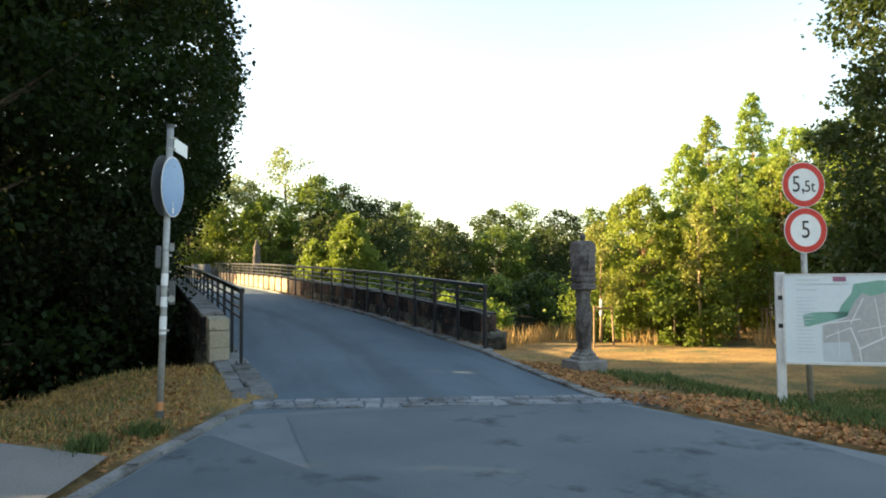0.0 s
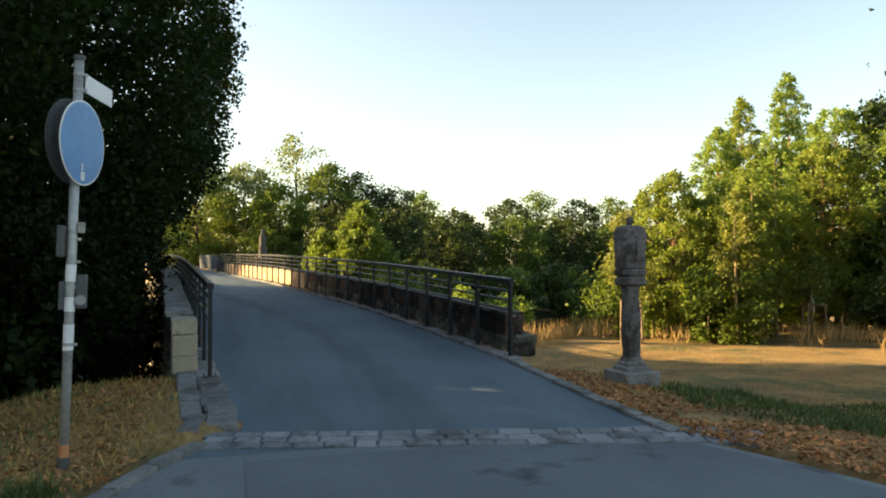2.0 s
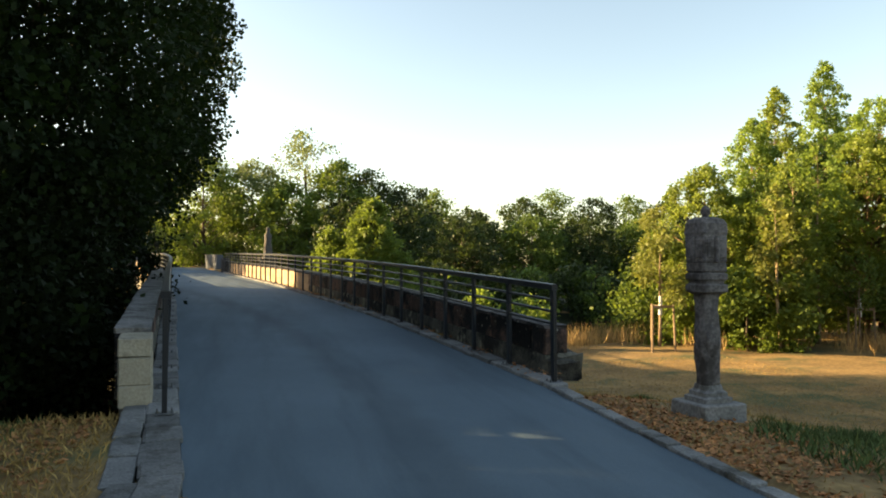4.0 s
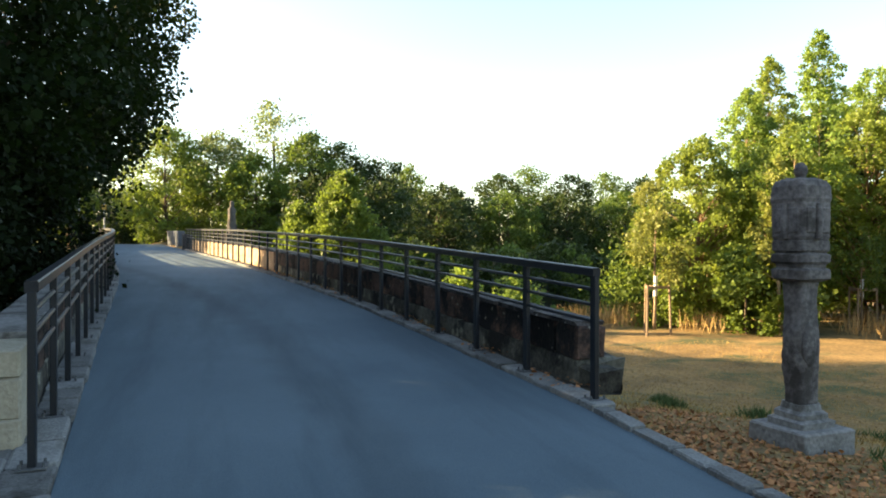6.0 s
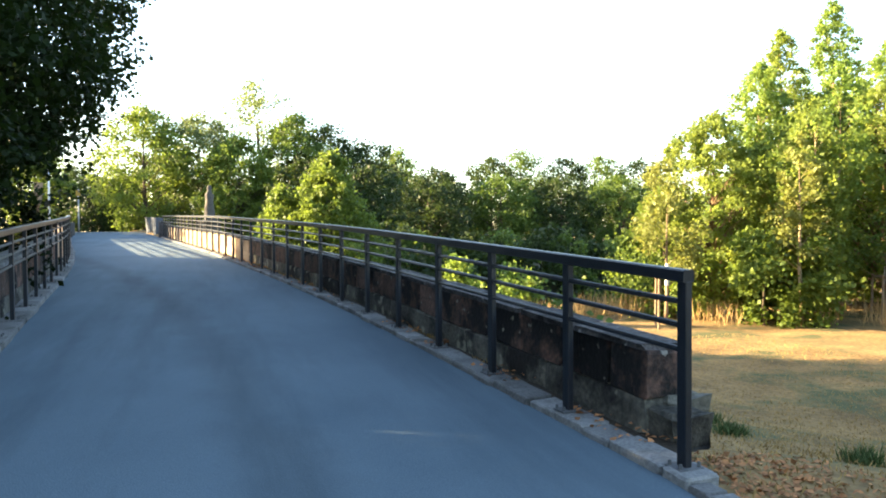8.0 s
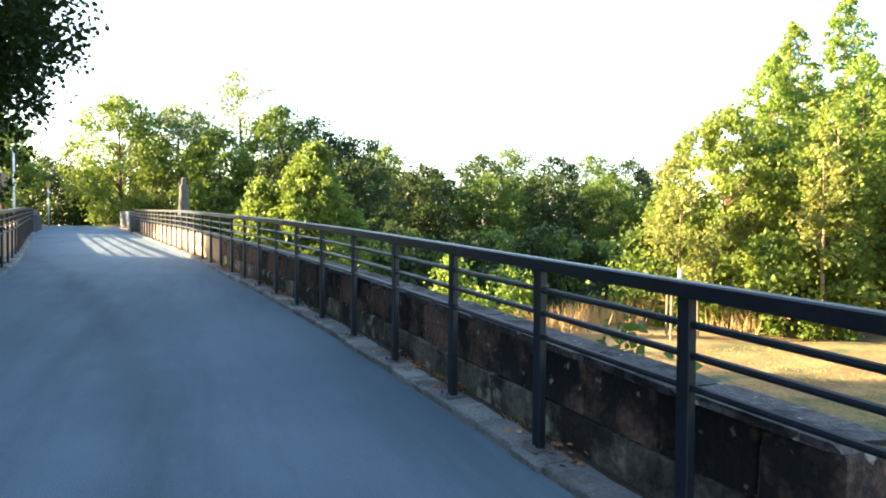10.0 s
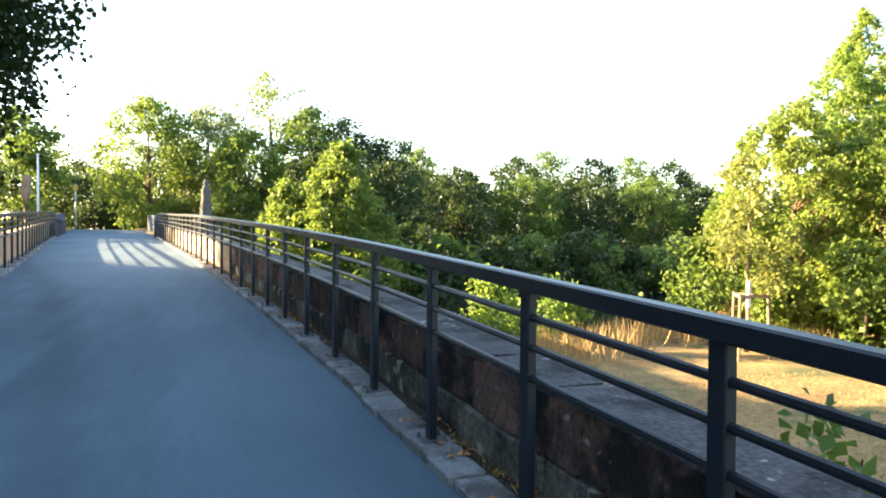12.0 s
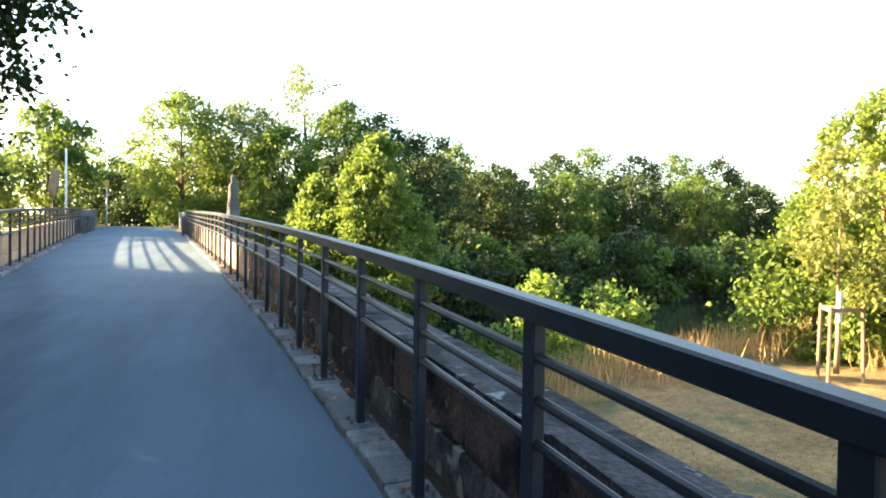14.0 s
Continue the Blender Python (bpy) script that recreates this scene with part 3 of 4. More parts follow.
# ---- trees ----
def leaves(name, centres, radii, count, size, mat, rng, flat=0.75, hang=0.15, keep=None, lobed=False, heart=0):
    """Leaves about the twig ends: thick clumps with gaps between them."""
    c, rad = np.array(centres), np.array(radii)
    wgt = rad ** 2.2
    pick = rng.choice(len(c), count, p=wgt / wgt.sum())
    d = rng.normal(size=(count, 3))
    far_out = np.linalg.norm(d, axis=1, keepdims=True)
    d *= np.minimum(1.0, 2.0 / far_out)
    stretch = rng.uniform(0.55, 1.35, (len(c), 3)) * np.array([1, 1, flat])
    loose = np.where(rng.random(count) < 0.16, 1.55, 0.92)
    loose[:heart] = 0.55
    p = c[pick] + d * (0.52 * rad[pick] * loose)[:, None] * stretch[pick]
    d /= np.linalg.norm(d, axis=1, keepdims=True)
    wide = np.ones(count)
    wide[:heart] = 2.6
    if keep:
        ok = keep(p + np.array([0.35, 0, 0]) * (wide > 1)[:, None])
        p, d, wide, count = p[ok], d[ok], wide[ok], int(ok.sum())
    u = rng.normal(size=(count, 3)) + d * 0.7
    u[:, 2] -= hang * 3
    u /= np.linalg.norm(u, axis=1, keepdims=True)
    s = size * rng.uniform(0.6, 1.35, count) * wide
    nrm = rng.normal(size=(count, 3)) + np.array([0, 0, 0.9])
    v = np.cross(u, nrm)
    v /= np.linalg.norm(v, axis=1, keepdims=True) + 1e-9
    return quad_cloud(name, p, u * s[:, None], v * (s * (0.42 if lobed else 0.36))[:, None], mat, lobed)


def tree(label, x, y, height, radius, crown_low, leaf, size, count, clumps=40, shape="round", bark="bark", trunk_r=None, seed=1, lean=(0, 0), name="tree", z=None, squash=1.0, clump=0.30, category="tree", keep=None, lobed=False, heart=0, boughs=()):
    rnd, rng = random.Random(seed), np.random.default_rng(seed)
    z0 = land(x, y) - 0.1 if z is None else z
    t = tagged(empty(name, x, y, z0), label, category)
    tr = trunk_r or height * 0.018
    top = Vector((lean[0], lean[1], height * 0.86))
    bend = [Vector((0, 0, 0)) + top * k + Vector((rnd.uniform(-1, 1), rnd.uniform(-1, 1), 0)) * height * 0.012 * (0 < k < 1) for k in (0, 0.2, 0.4, 0.6, 0.8, 1)]
    bm = bmesh.new()
    ring_tube(bm, bend, [tr * 1.35, tr, tr * 0.82, tr * 0.6, tr * 0.38, tr * 0.12], n=9)
    centres, radii = [], []
    for i in range(clumps):
        f = (i + rnd.random()) / clumps
        h = crown_low + (height - crown_low) * f
        if shape == "cone":
            env = (1 - f) ** 0.75 * 0.95 + 0.06
        elif shape == "wide":
            env = math.sqrt(max(0.02, 1 - (f * 1.02 - 0.28) ** 2 * 1.6))
        elif shape == "egg":
            env = min(1.0, (1 - f) ** 0.55 * 1.15) * (0.7 + 0.3 * min(1, f * 4))
        else:
            env = math.sqrt(max(0.02, 1 - (2 * f - 0.85) ** 2 * 0.78))
        a = rnd.uniform(0, math.tau)
        q = radius * env * math.sqrt(rnd.uniform(0.1, 1.0)) * 0.86
        ax = top * (h / height)
        c = Vector((ax.x + q * math.cos(a), ax.y + q * math.sin(a) * squash, h))
        cr = radius * clump * rnd.uniform(0.6, 1.25) * (0.55 + 0.45 * env)
        centres.append(c)
        radii.append(cr)
        k = max(0.12, min(0.95, (h - q * 0.75) / (height * 0.86)))
        start = top * k
        if q > 0.15 * radius and i % 2 == 0 and (keep is None or keep(np.array([c * 1.0]))[0]) and category == "tree":
            mid = start.lerp(c, 0.5) + Vector((0, 0, 0.08 * q))
            rr = tr * 0.34 * (1.1 - k)
            ring_tube(bm, [start, mid, c], [rr, rr * 0.6, rr * 0.2], n=5)
    for c, cr in boughs:
        centres.append(Vector(c))
        radii.append(cr)
    part("trunk", bm, M[bark], t, smooth=True)
    crown = leaves("crown", [tuple(c) for c in centres], radii, count, size, M[leaf], rng, keep=keep, lobed=lobed, heart=heart)
    crown.parent = t
    return t


def bush(label, x, y, height, radius, leaf, size, count, seed, clumps=18, z=None, squash=1.0):
    return tree(label, x, y, height, radius, height * 0.08, leaf, size, count, clumps, "round", "bark", 0.03 + height * 0.008, seed, name="bush", z=z, squash=squash, clump=0.36, category="bush")


# maples beside the lane, their shade put into the dark leaf colour
DARK = "large broad-leaved tree overhanging the lane, shade put into its leaf colour"


def pruned(p):
    """The overhang is cut back above the lane, further at the bottom than above."""
    edge = np.interp(p[:, 2], [3.6, 4.6, 5.8, 7.2, 9.0, 11.0, 14.5], [3.3, 4.2, 4.9, 5.2, 5.5, 5.2, 3.4])
    wave = 0.45 * np.sin(p[:, 2] * 2.3 + p[:, 1] * 1.1) + 0.35 * np.sin(p[:, 1] * 2.9 - p[:, 2] * 1.3) + 0.2 * np.sin(p[:, 2] * 7.1)
    return (p[:, 0] < edge - 0.3 + wave * 0.6) & (p[:, 1] < 6.0 + wave) & (p[:, 2] > 4.1 - np.clip((3.7 - p[:, 0]) * 1.5, 0, 2.5))


rb = random.Random(77)
BOUGHS = []
for _ in range(155):
    bz = rb.uniform(3.9, 12.5)
    reach = float(np.interp(bz, [3.6, 4.6, 5.8, 7.2, 9.0, 11.0, 14.5], [3.3, 4.2, 4.9, 5.2, 5.5, 5.2, 3.4]))
    BOUGHS.append(((reach - rb.uniform(0.1, 2.4), rb.uniform(-6.5, 5.5), bz), rb.uniform(0.55, 0.95)))
# unseen tree, added to keep the sun off the lawn
tree("dark broad-leaved tree added deep in the grove to block the sun", -10.5, 27.6, 11.0, 4.2, 0.6, "leaf_shade", 0.28, 20000, 80, "wide", seed=27)
tree(DARK, -4.7, 21.4, 14.5, 6.6, 1.9, "leaf_maple_shade", 0.108, 208000, 300, "wide", trunk_r=0.28, seed=21, clump=0.18, keep=pruned, lobed=True, heart=2000, boughs=BOUGHS)
tree(DARK, -6.2, 13.4, 14.0, 5.4, 2.0, "leaf_maple_shade", 0.135, 68000, 130, "wide", trunk_r=0.26, seed=22, clump=0.23)
tree(DARK, -8.6, 7.6, 12.0, 4.8, 1.9, "leaf_maple_shade", 0.125, 62000, 120, "wide", trunk_r=0.24, seed=23, clump=0.25)
# out-of-view trees added behind, to keep the lane out of the sun
tree("dark broad-leaved tree added deep in the grove to block the sun", -12.5, 14.0, 14.0, 6.0, 1.5, "leaf_shade", 0.42, 9500, 60, "wide", seed=24)
tree("dark broad-leaved tree added deep in the grove to block the sun", -13.5, 22.5, 14.0, 6.0, 1.5, "leaf_shade", 0.42, 9500, 60, "wide", seed=25)
tree("dark broad-leaved tree added deep in the grove to block the sun", -15.0, 5.0, 13.0, 6.0, 1.2, "leaf_shade", 0.42, 9500, 60, "wide", seed=26)
# two unseen trees added as sun blockers; they narrow the lit strip of lawn
tree("dark broad-leaved tree added out of view to shade the lawn", -11.5, 31.0, 12.5, 3.6, 0.8, "leaf_maple_shade", 0.20, 18000, 90, "wide", trunk_r=0.2, seed=28, clump=0.26)
tree("unseen broad-leaved tree added across the river to block the sun", -20.0, 34.8, 15.5, 3.4, 1.0, "leaf_shade", 0.26, 17000, 110, "wide", seed=29, z=-2.0, clump=0.24)
# shrubs whose dark leaf colour carries the shade below the trees
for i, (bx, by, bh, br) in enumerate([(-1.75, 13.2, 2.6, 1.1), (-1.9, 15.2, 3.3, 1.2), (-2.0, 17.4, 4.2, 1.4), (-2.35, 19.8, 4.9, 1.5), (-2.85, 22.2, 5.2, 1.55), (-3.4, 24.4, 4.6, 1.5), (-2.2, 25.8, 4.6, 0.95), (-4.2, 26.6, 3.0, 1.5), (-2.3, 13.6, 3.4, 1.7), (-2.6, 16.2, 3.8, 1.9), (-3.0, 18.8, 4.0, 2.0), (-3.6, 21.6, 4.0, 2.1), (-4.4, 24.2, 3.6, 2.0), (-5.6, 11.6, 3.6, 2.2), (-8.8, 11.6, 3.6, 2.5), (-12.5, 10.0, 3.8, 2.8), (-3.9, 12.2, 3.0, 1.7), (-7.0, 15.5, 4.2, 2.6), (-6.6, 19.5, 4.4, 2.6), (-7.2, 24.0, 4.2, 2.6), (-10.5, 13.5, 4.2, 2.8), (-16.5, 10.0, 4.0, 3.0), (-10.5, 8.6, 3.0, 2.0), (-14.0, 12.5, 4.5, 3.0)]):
    bush("dense low shrub below the trees, shade put into its leaf colour", bx, by, bh, br, "undergrowth_shade", 0.11, 4500, 40 + i, clumps=26)

# floor of the grove: a soil sheet with the trees' shade in its colour
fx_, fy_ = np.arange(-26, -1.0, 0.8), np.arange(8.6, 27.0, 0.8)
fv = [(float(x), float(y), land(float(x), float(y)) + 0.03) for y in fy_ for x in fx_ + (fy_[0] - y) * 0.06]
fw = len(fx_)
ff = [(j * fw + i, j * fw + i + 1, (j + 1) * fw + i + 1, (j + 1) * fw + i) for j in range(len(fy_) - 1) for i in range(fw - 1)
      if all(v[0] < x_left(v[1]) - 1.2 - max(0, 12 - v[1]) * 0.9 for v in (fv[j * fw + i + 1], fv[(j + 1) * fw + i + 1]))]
tagged(raw_mesh("grove_shade_floor", fv, ff, M["soil"], True), "bare soil under the trees, darkened for their shade", "soil", kind="structure")

# lit trees on the far side of the lawn
LOOSE = "tall sunlit tree with loose yellow-green foliage"
for i, (tx, ty, th, tr_, tl, tn) in enumerate([(30.2, 33.8, 14.0, 3.0, "leaf_lit", 22000), (27.0, 33.7, 12.4, 2.6, "leaf_sun_gold", 17000), (23.8, 31.6, 10.2, 3.0, "leaf_lit", 20000), (19.4, 29.2, 7.4, 2.7, "leaf_sun_gold", 17000), (28.8, 29.4, 11.0, 3.4, "leaf_lit", 22000),
                                               (33.4, 31.0, 12.0, 3.4, "leaf_mid", 18000), (21.8, 28.2, 7.0, 2.8, "leaf_bright", 15000), (27.0, 28.4, 9.0, 3.0, "leaf_sun_gold", 19000), (26.6, 30.8, 9.0, 2.8, "leaf_mid", 16000)]):
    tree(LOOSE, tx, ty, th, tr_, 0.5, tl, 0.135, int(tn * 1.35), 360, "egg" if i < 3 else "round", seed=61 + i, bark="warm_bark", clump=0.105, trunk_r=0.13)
for i, (tx, ty, th, tr_, low, tl, tn) in enumerate([(21.2, 26.6, 7.6, 1.5, 3.0, "leaf_sun_gold", 2600), (23.2, 27.2, 9.2, 1.7, 4.2, "leaf_lit", 3000), (19.9, 25.6, 6.2, 1.3, 2.4, "leaf_yellow", 2000), (28.0, 25.2, 9.6, 1.8, 4.4, "leaf_lit", 3000)]):
    tree("slender tree with a pale stem and thin airy foliage", tx, ty, th, tr_, low, tl, 0.15, tn, 60, "egg", seed=91 + i, bark="pale_bark", clump=0.2, trunk_r=0.07, lean=(0.3 - 0.2 * i, 0))
tree("broad green tree at the edge of the lawn", 31.0, 27.0, 11.5, 4.8, 0.4, "leaf_shade", 0.24, 13000, 70, seed=65, clump=0.22)
tree("broad green tree at the edge of the lawn", 30.0, 20.0, 11.0, 5.0, 0.8, "leaf_shade", 0.24, 14000, 70, seed=66, clump=0.22)
tree("broad green tree at the edge of the lawn", 38.0, 28.0, 12.0, 6.0, 0.8, "leaf_shade", 0.26, 16000, 50, seed=67)
tree("conifer-like tree with drooping branches, leaves darkened for shade", 17.2, 12.5, 13.0, 3.1, 2.2, "leaf_shade", 0.15, 36000, 170, "wide", seed=68, clump=0.22)
bush("leafy sunlit shrub with broad leaves", 19.0, 26.2, 3.2, 1.5, "leaf_bright", 0.17, 4500, 71)
bush("leafy sunlit shrub with broad leaves", 20.6, 25.6, 3.0, 1.4, "leaf_bright", 0.17, 4500, 72)
bush("dark shaded shrub under the trees", 26.2, 23.6, 2.6, 1.9, "leaf_shade", 0.15, 5000, 73)
bush("green shrub with small leaves on the river bank", 17.5, 29.5, 4.4, 2.2, "leaf_bright", 0.15, 9000, 74)

# river side
tree("bright yellow-green young tree beside the bridge", 6.5, 35.6, 6.6, 2.7, 0.2, "leaf_bright", 0.135, 34000, 190, "egg", seed=81, z=-1.9, clump=0.16)
tree("bright yellow-green young tree beside the bridge", 4.6, 36.4, 5.4, 1.9, 0.2, "leaf_bright", 0.135, 17000, 120, "egg", seed=82, z=-1.9, clump=0.17)
bush("light green bush at the water's edge", 9.9, 30.2, 3.9, 1.5, "leaf_lit", 0.15, 4200, 83)
bush("light green bush at the water's edge", 12.2, 31.2, 3.4, 1.4, "leaf_lit", 0.15, 3000, 84)
bush("light green bush at the water's edge", 7.8, 29.4, 2.8, 1.1, "leaf_mid", 0.15, 2200, 85)

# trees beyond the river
# leaf tones carry how lit or shaded each tree looks
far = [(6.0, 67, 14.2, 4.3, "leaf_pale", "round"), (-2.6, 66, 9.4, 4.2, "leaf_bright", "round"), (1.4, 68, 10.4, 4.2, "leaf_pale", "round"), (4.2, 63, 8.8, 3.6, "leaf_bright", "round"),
       (8.6, 64, 11.2, 3.8, "leaf_mid", "round"), (11.5, 65, 10.6, 4.2, "leaf_shade", "round"), (15.0, 66, 9.6, 4.2, "leaf_shade", "round"), (8.2, 57, 7.5, 3.2, "leaf_shade", "round"), (12.5, 58, 7.5, 3.4, "leaf_shade", "round"),
       (22.7, 86, 11.2, 4.6, "leaf_mid", "round"), (19.0, 78, 9.0, 4.6, "leaf_shade", "round"), (26, 82, 8.8, 4.4, "leaf_shade", "round"), (29.5, 88, 8.0, 5.0, "leaf_shade", "round"), (22, 72, 7.0, 4.5, "leaf_shade", "round"),
       (36, 90, 11.2, 5.0, "leaf_shade", "round"), (41, 92, 12.6, 5.2, "leaf_mid", "round"), (46, 90, 11.4, 5.0, "leaf_shade", "round"), (50.5, 88, 11.6, 5.0, "leaf_mid", "round"), (55, 86, 11.2, 4.6, "leaf_shade", "round"),
       (33, 80, 8.0, 5, "leaf_mid", "round"), (40, 79, 8.0, 5, "leaf_shade", "round"), (47, 78, 8.5, 5, "leaf_mid", "round"), (53, 77, 8.0, 5, "leaf_shade", "round"), (62, 96, 6.5, 6, "leaf_shade", "round"), (71, 92, 7.0, 6, "leaf_shade", "round"), (60, 74, 5.0, 4.5, "leaf_shade", "round"), (80, 88, 8.0, 6, "leaf_mid", "round")]
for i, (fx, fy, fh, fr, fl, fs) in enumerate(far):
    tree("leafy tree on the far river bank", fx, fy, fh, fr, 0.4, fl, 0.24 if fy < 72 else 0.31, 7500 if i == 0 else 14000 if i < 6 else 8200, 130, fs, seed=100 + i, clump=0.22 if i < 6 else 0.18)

# trees at the far end of the lane
# darkest leaves put the shade behind the parapets into the colour
end = [(-13, 56, 9.5, 4.0, "leaf_bright"), (-10, 62, 8.0, 3.6, "leaf_mid"), (-17, 52, 11.0, 4.6, "leaf_mid"), (-9.0, 84, 6.0, 4.5, "leaf_shade"), (-14.0, 86, 9.0, 4.5, "leaf_mid"), (-5.5, 86, 6.5, 4.5, "leaf_shade"), (-19, 72, 9.0, 5, "leaf_mid"), (-1.5, 82, 7.5, 4.0, "leaf_shade"), (-11.5, 95, 8.5, 6, "leaf_shade"), (-24, 60, 12, 6, "leaf_mid")]
for i, (fx, fy, fh, fr, fl) in enumerate(end):
    tree("leafy tree at the far end of the lane", fx, fy, fh, fr, 0.4, fl, 0.28, 8000, 34, seed=140 + i, z=1.2)
# woods that close the view behind and to the sides
for i, (fx, fy) in enumerate([(-30, 20), (-30, 0), (-26, -18), (-10, -28), (8, -30), (24, -24), (38, -10), (44, 8), (48, 26), (60, 50), (100, 70), (-34, 110), (10, 120), (60, 130), (110, 120)]):
    tree("leafy tree in the wood around the place", fx, fy, 11, 7, 0.5, "leaf_shade", 0.7, 2200, 30, seed=170 + i)


# ---- sign post beside the kerb ----
def disc(bm, r, depth, n=40, z=0.0):
    bmesh.ops.create_cone(bm, cap_ends=True, segments=n, radius1=r, radius2=r, depth=depth, matrix=Matrix.Translation((0, 0, z)))


def annulus(bm, r0, r1, z, n=48):
    a = [bm.verts.new((r0 * math.cos(i * math.tau / n), r0 * math.sin(i * math.tau / n), z)) for i in range(n)]
    b = [bm.verts.new((r1 * math.cos(i * math.tau / n), r1 * math.sin(i * math.tau / n), z)) for i in range(n)]
    for i in range(n):
        bm.faces.new((a[i], b[i], b[(i + 1) % n], a[(i + 1) % n]))


def text(words, size, mat, parent, m, label="", name="lettering"):
    cu = bpy.data.curves.new(name, "FONT")
    cu.body, cu.size, cu.align_x, cu.align_y, cu.extrude = words, size, "CENTER", "CENTER", 0.001
    tmp = bpy.data.objects.new("tmp", cu)
    me = bpy.data.meshes.new_from_object(tmp)
    bpy.data.objects.remove(tmp)
    me.name = name
    me.materials.clear()
    me.materials.append(mat)
    o = new(name, me)
    o.parent = parent
    o.matrix_basis = m
    if label:
        tagged(o, label=label)
    return o


post1 = tagged(empty("sign_post", -0.60, 7.42, 0.1, ry=1.4), "leaning grey steel post with round blue and grey traffic signs", "sign post")
bm = bmesh.new()
ring_tube(bm, [(0, 0, -0.1), (0, 0, 1.2), (0, 0, 2.92)], 0.032, n=16)
part("pole", bm, M["galvanised"], post1, smooth=True)
bm = bmesh.new()
disc(bm, 0.04, 0.03, 16, 2.93)
part("pole_cap", bm, M["grey_paint"], post1)
face = pose(0.045, -0.012, 2.32, 90, 0, 73)
bm = bmesh.new()
disc(bm, 0.30, 0.006)
o = part("round_sign", bm, M["white_plate"], post1, "round blue traffic sign with a white rim")
o.matrix_basis = face
for nm, bmf, mt in (("blue_face", lambda b: disc(b, 0.288, 0.002, 40, 0.005), "blue_sign"), ("pictogram", lambda b: [box(b, (0, -0.235, 0.008), (0.05, 0.06, 0.003)), box(b, (-0.01, -0.17, 0.008), (0.016, 0.05, 0.003))], "white_plate")):
    bm = bmesh.new()
    bmf(bm)
    part(nm, bm, M[mt], o)
bm = bmesh.new()
disc(bm, 0.30, 0.006)
annulus(bm, 0.285, 0.3, 0.012)
o = part("round_sign", bm, M["grey_paint"], post1, "dark grey back of a second round sign")
o.matrix_basis = pose(-0.045, 0.012, 2.33, 90, 0, 73)
bm = bmesh.new()
box(bm, (0.03, 0.27, 2.76), (0.008, 0.46, 0.135), pose(0, 0, 0, 0, 0, -13), bevel=0.002)
part("name_plate", bm, M["white_plate"], post1, "blank white plate")
for z in (2.70, 2.81, 2.10, 2.52, 1.64, 1.48, 1.30, 0.9):
    bm = bmesh.new()
    disc(bm, 0.036, 0.022, 16, z)
    box(bm, (0.042, 0, z), (0.03, 0.02, 0.02))
    part("clamp", bm, M["galvanised"], post1)
for z, h, mt, lb in ((1.40, 0.12, "white_plate", "white sticker"), (1.18, 0.1, "white_plate", "white sticker"), (0.16, 0.09, "orange_band", "faded orange band"), (0.05, 0.14, "grey_paint", "dark foot sleeve"), (0.95, 0.18, "white_plate", "torn sticker")):
    bm = bmesh.new()
    disc(bm, 0.0345 if mt != "grey_paint" else 0.04, h, 18, z)
    part("band", bm, M[mt], post1, lb)
for c, s, mt in (((-0.065, -0.02, 1.62), (0.05, 0.08, 0.22), "grey_paint"), ((0.055, 0.0, 1.72), (0.045, 0.05, 0.08), "galvanised"), ((0.068, 0.03, 1.27), (0.06, 0.09, 0.24), "grey_paint"), ((-0.05, 0.02, 1.24), (0.045, 0.08, 0.2), "grey_paint")):
    bm = bmesh.new()
    box(bm, c, s, bevel=0.008)
    part("junction_box", bm, M[mt], post1, "small grey box clamped to the post")
bm = bmesh.new()
disc(bm, 0.035, 0.006, 20)
o = part("reflector", bm, M["galvanised"], post1, "pale round disc")
o.matrix_basis = pose(0.07, -0.02, 1.21, 90)

# ---- post with the two weight and speed limits ----
post2 = tagged(empty("traffic_sign", 7.38, 7.36, -0.25, ry=-1.5), "grey post with two round red and white limit signs", "traffic sign")
bm = bmesh.new()
ring_tube(bm, [(0, 0, -0.1), (0, 0, 1.5), (0, 0, 3.2)], 0.038, n=16)
part("pole", bm, M["galvanised"], post2, smooth=True)
for z, words, size in ((2.965, (("5,", 0.30, -0.075, 0), ("5t", 0.22, 0.085, -0.03)), 0), (2.36, (("5", 0.33, 0, 0),), 0)):
    bm = bmesh.new()
    disc(bm, 0.30, 0.006)
    o = part("round_sign", bm, M["white_plate"], post2, "round white sign with a red ring")
    o.matrix_basis = pose(0, -0.05, z, 90, 0, -12)
    bm = bmesh.new()
    annulus(bm, 0.215, 0.292, 0.006)
    part("red_ring", bm, M["red_sign"], o)
    for w_, s_, tx_, ty_ in words:
        text(w_, s_, M["black_print"], o, pose(tx_, ty_, 0.006) @ Matrix.Diagonal((0.85, 1, 1, 1)))
    bm = bmesh.new()
    box(bm, (0, 0, z), (0.12, 0.07, 0.03))
    part("clamp", bm, M["galvanised"], post2)

# ---- town map ----
board = tagged(empty("map_board", 6.27, 6.68, -0.25, -33), "pale blue town map board on white square posts", "map board")
for x in (0.0, 1.75):
    bm = bmesh.new()
    box(bm, (x, 0, 0.87), (0.10, 0.07, 1.86), bevel=0.006)
    part("post", bm, M["white_post"], board)
bm = bmesh.new()
box(bm, (0.875, -0.05, 1.255), (1.70, 0.035, 1.02), bevel=0.006)
panel = part("panel", bm, M["map_ground"], board, "printed map panel")
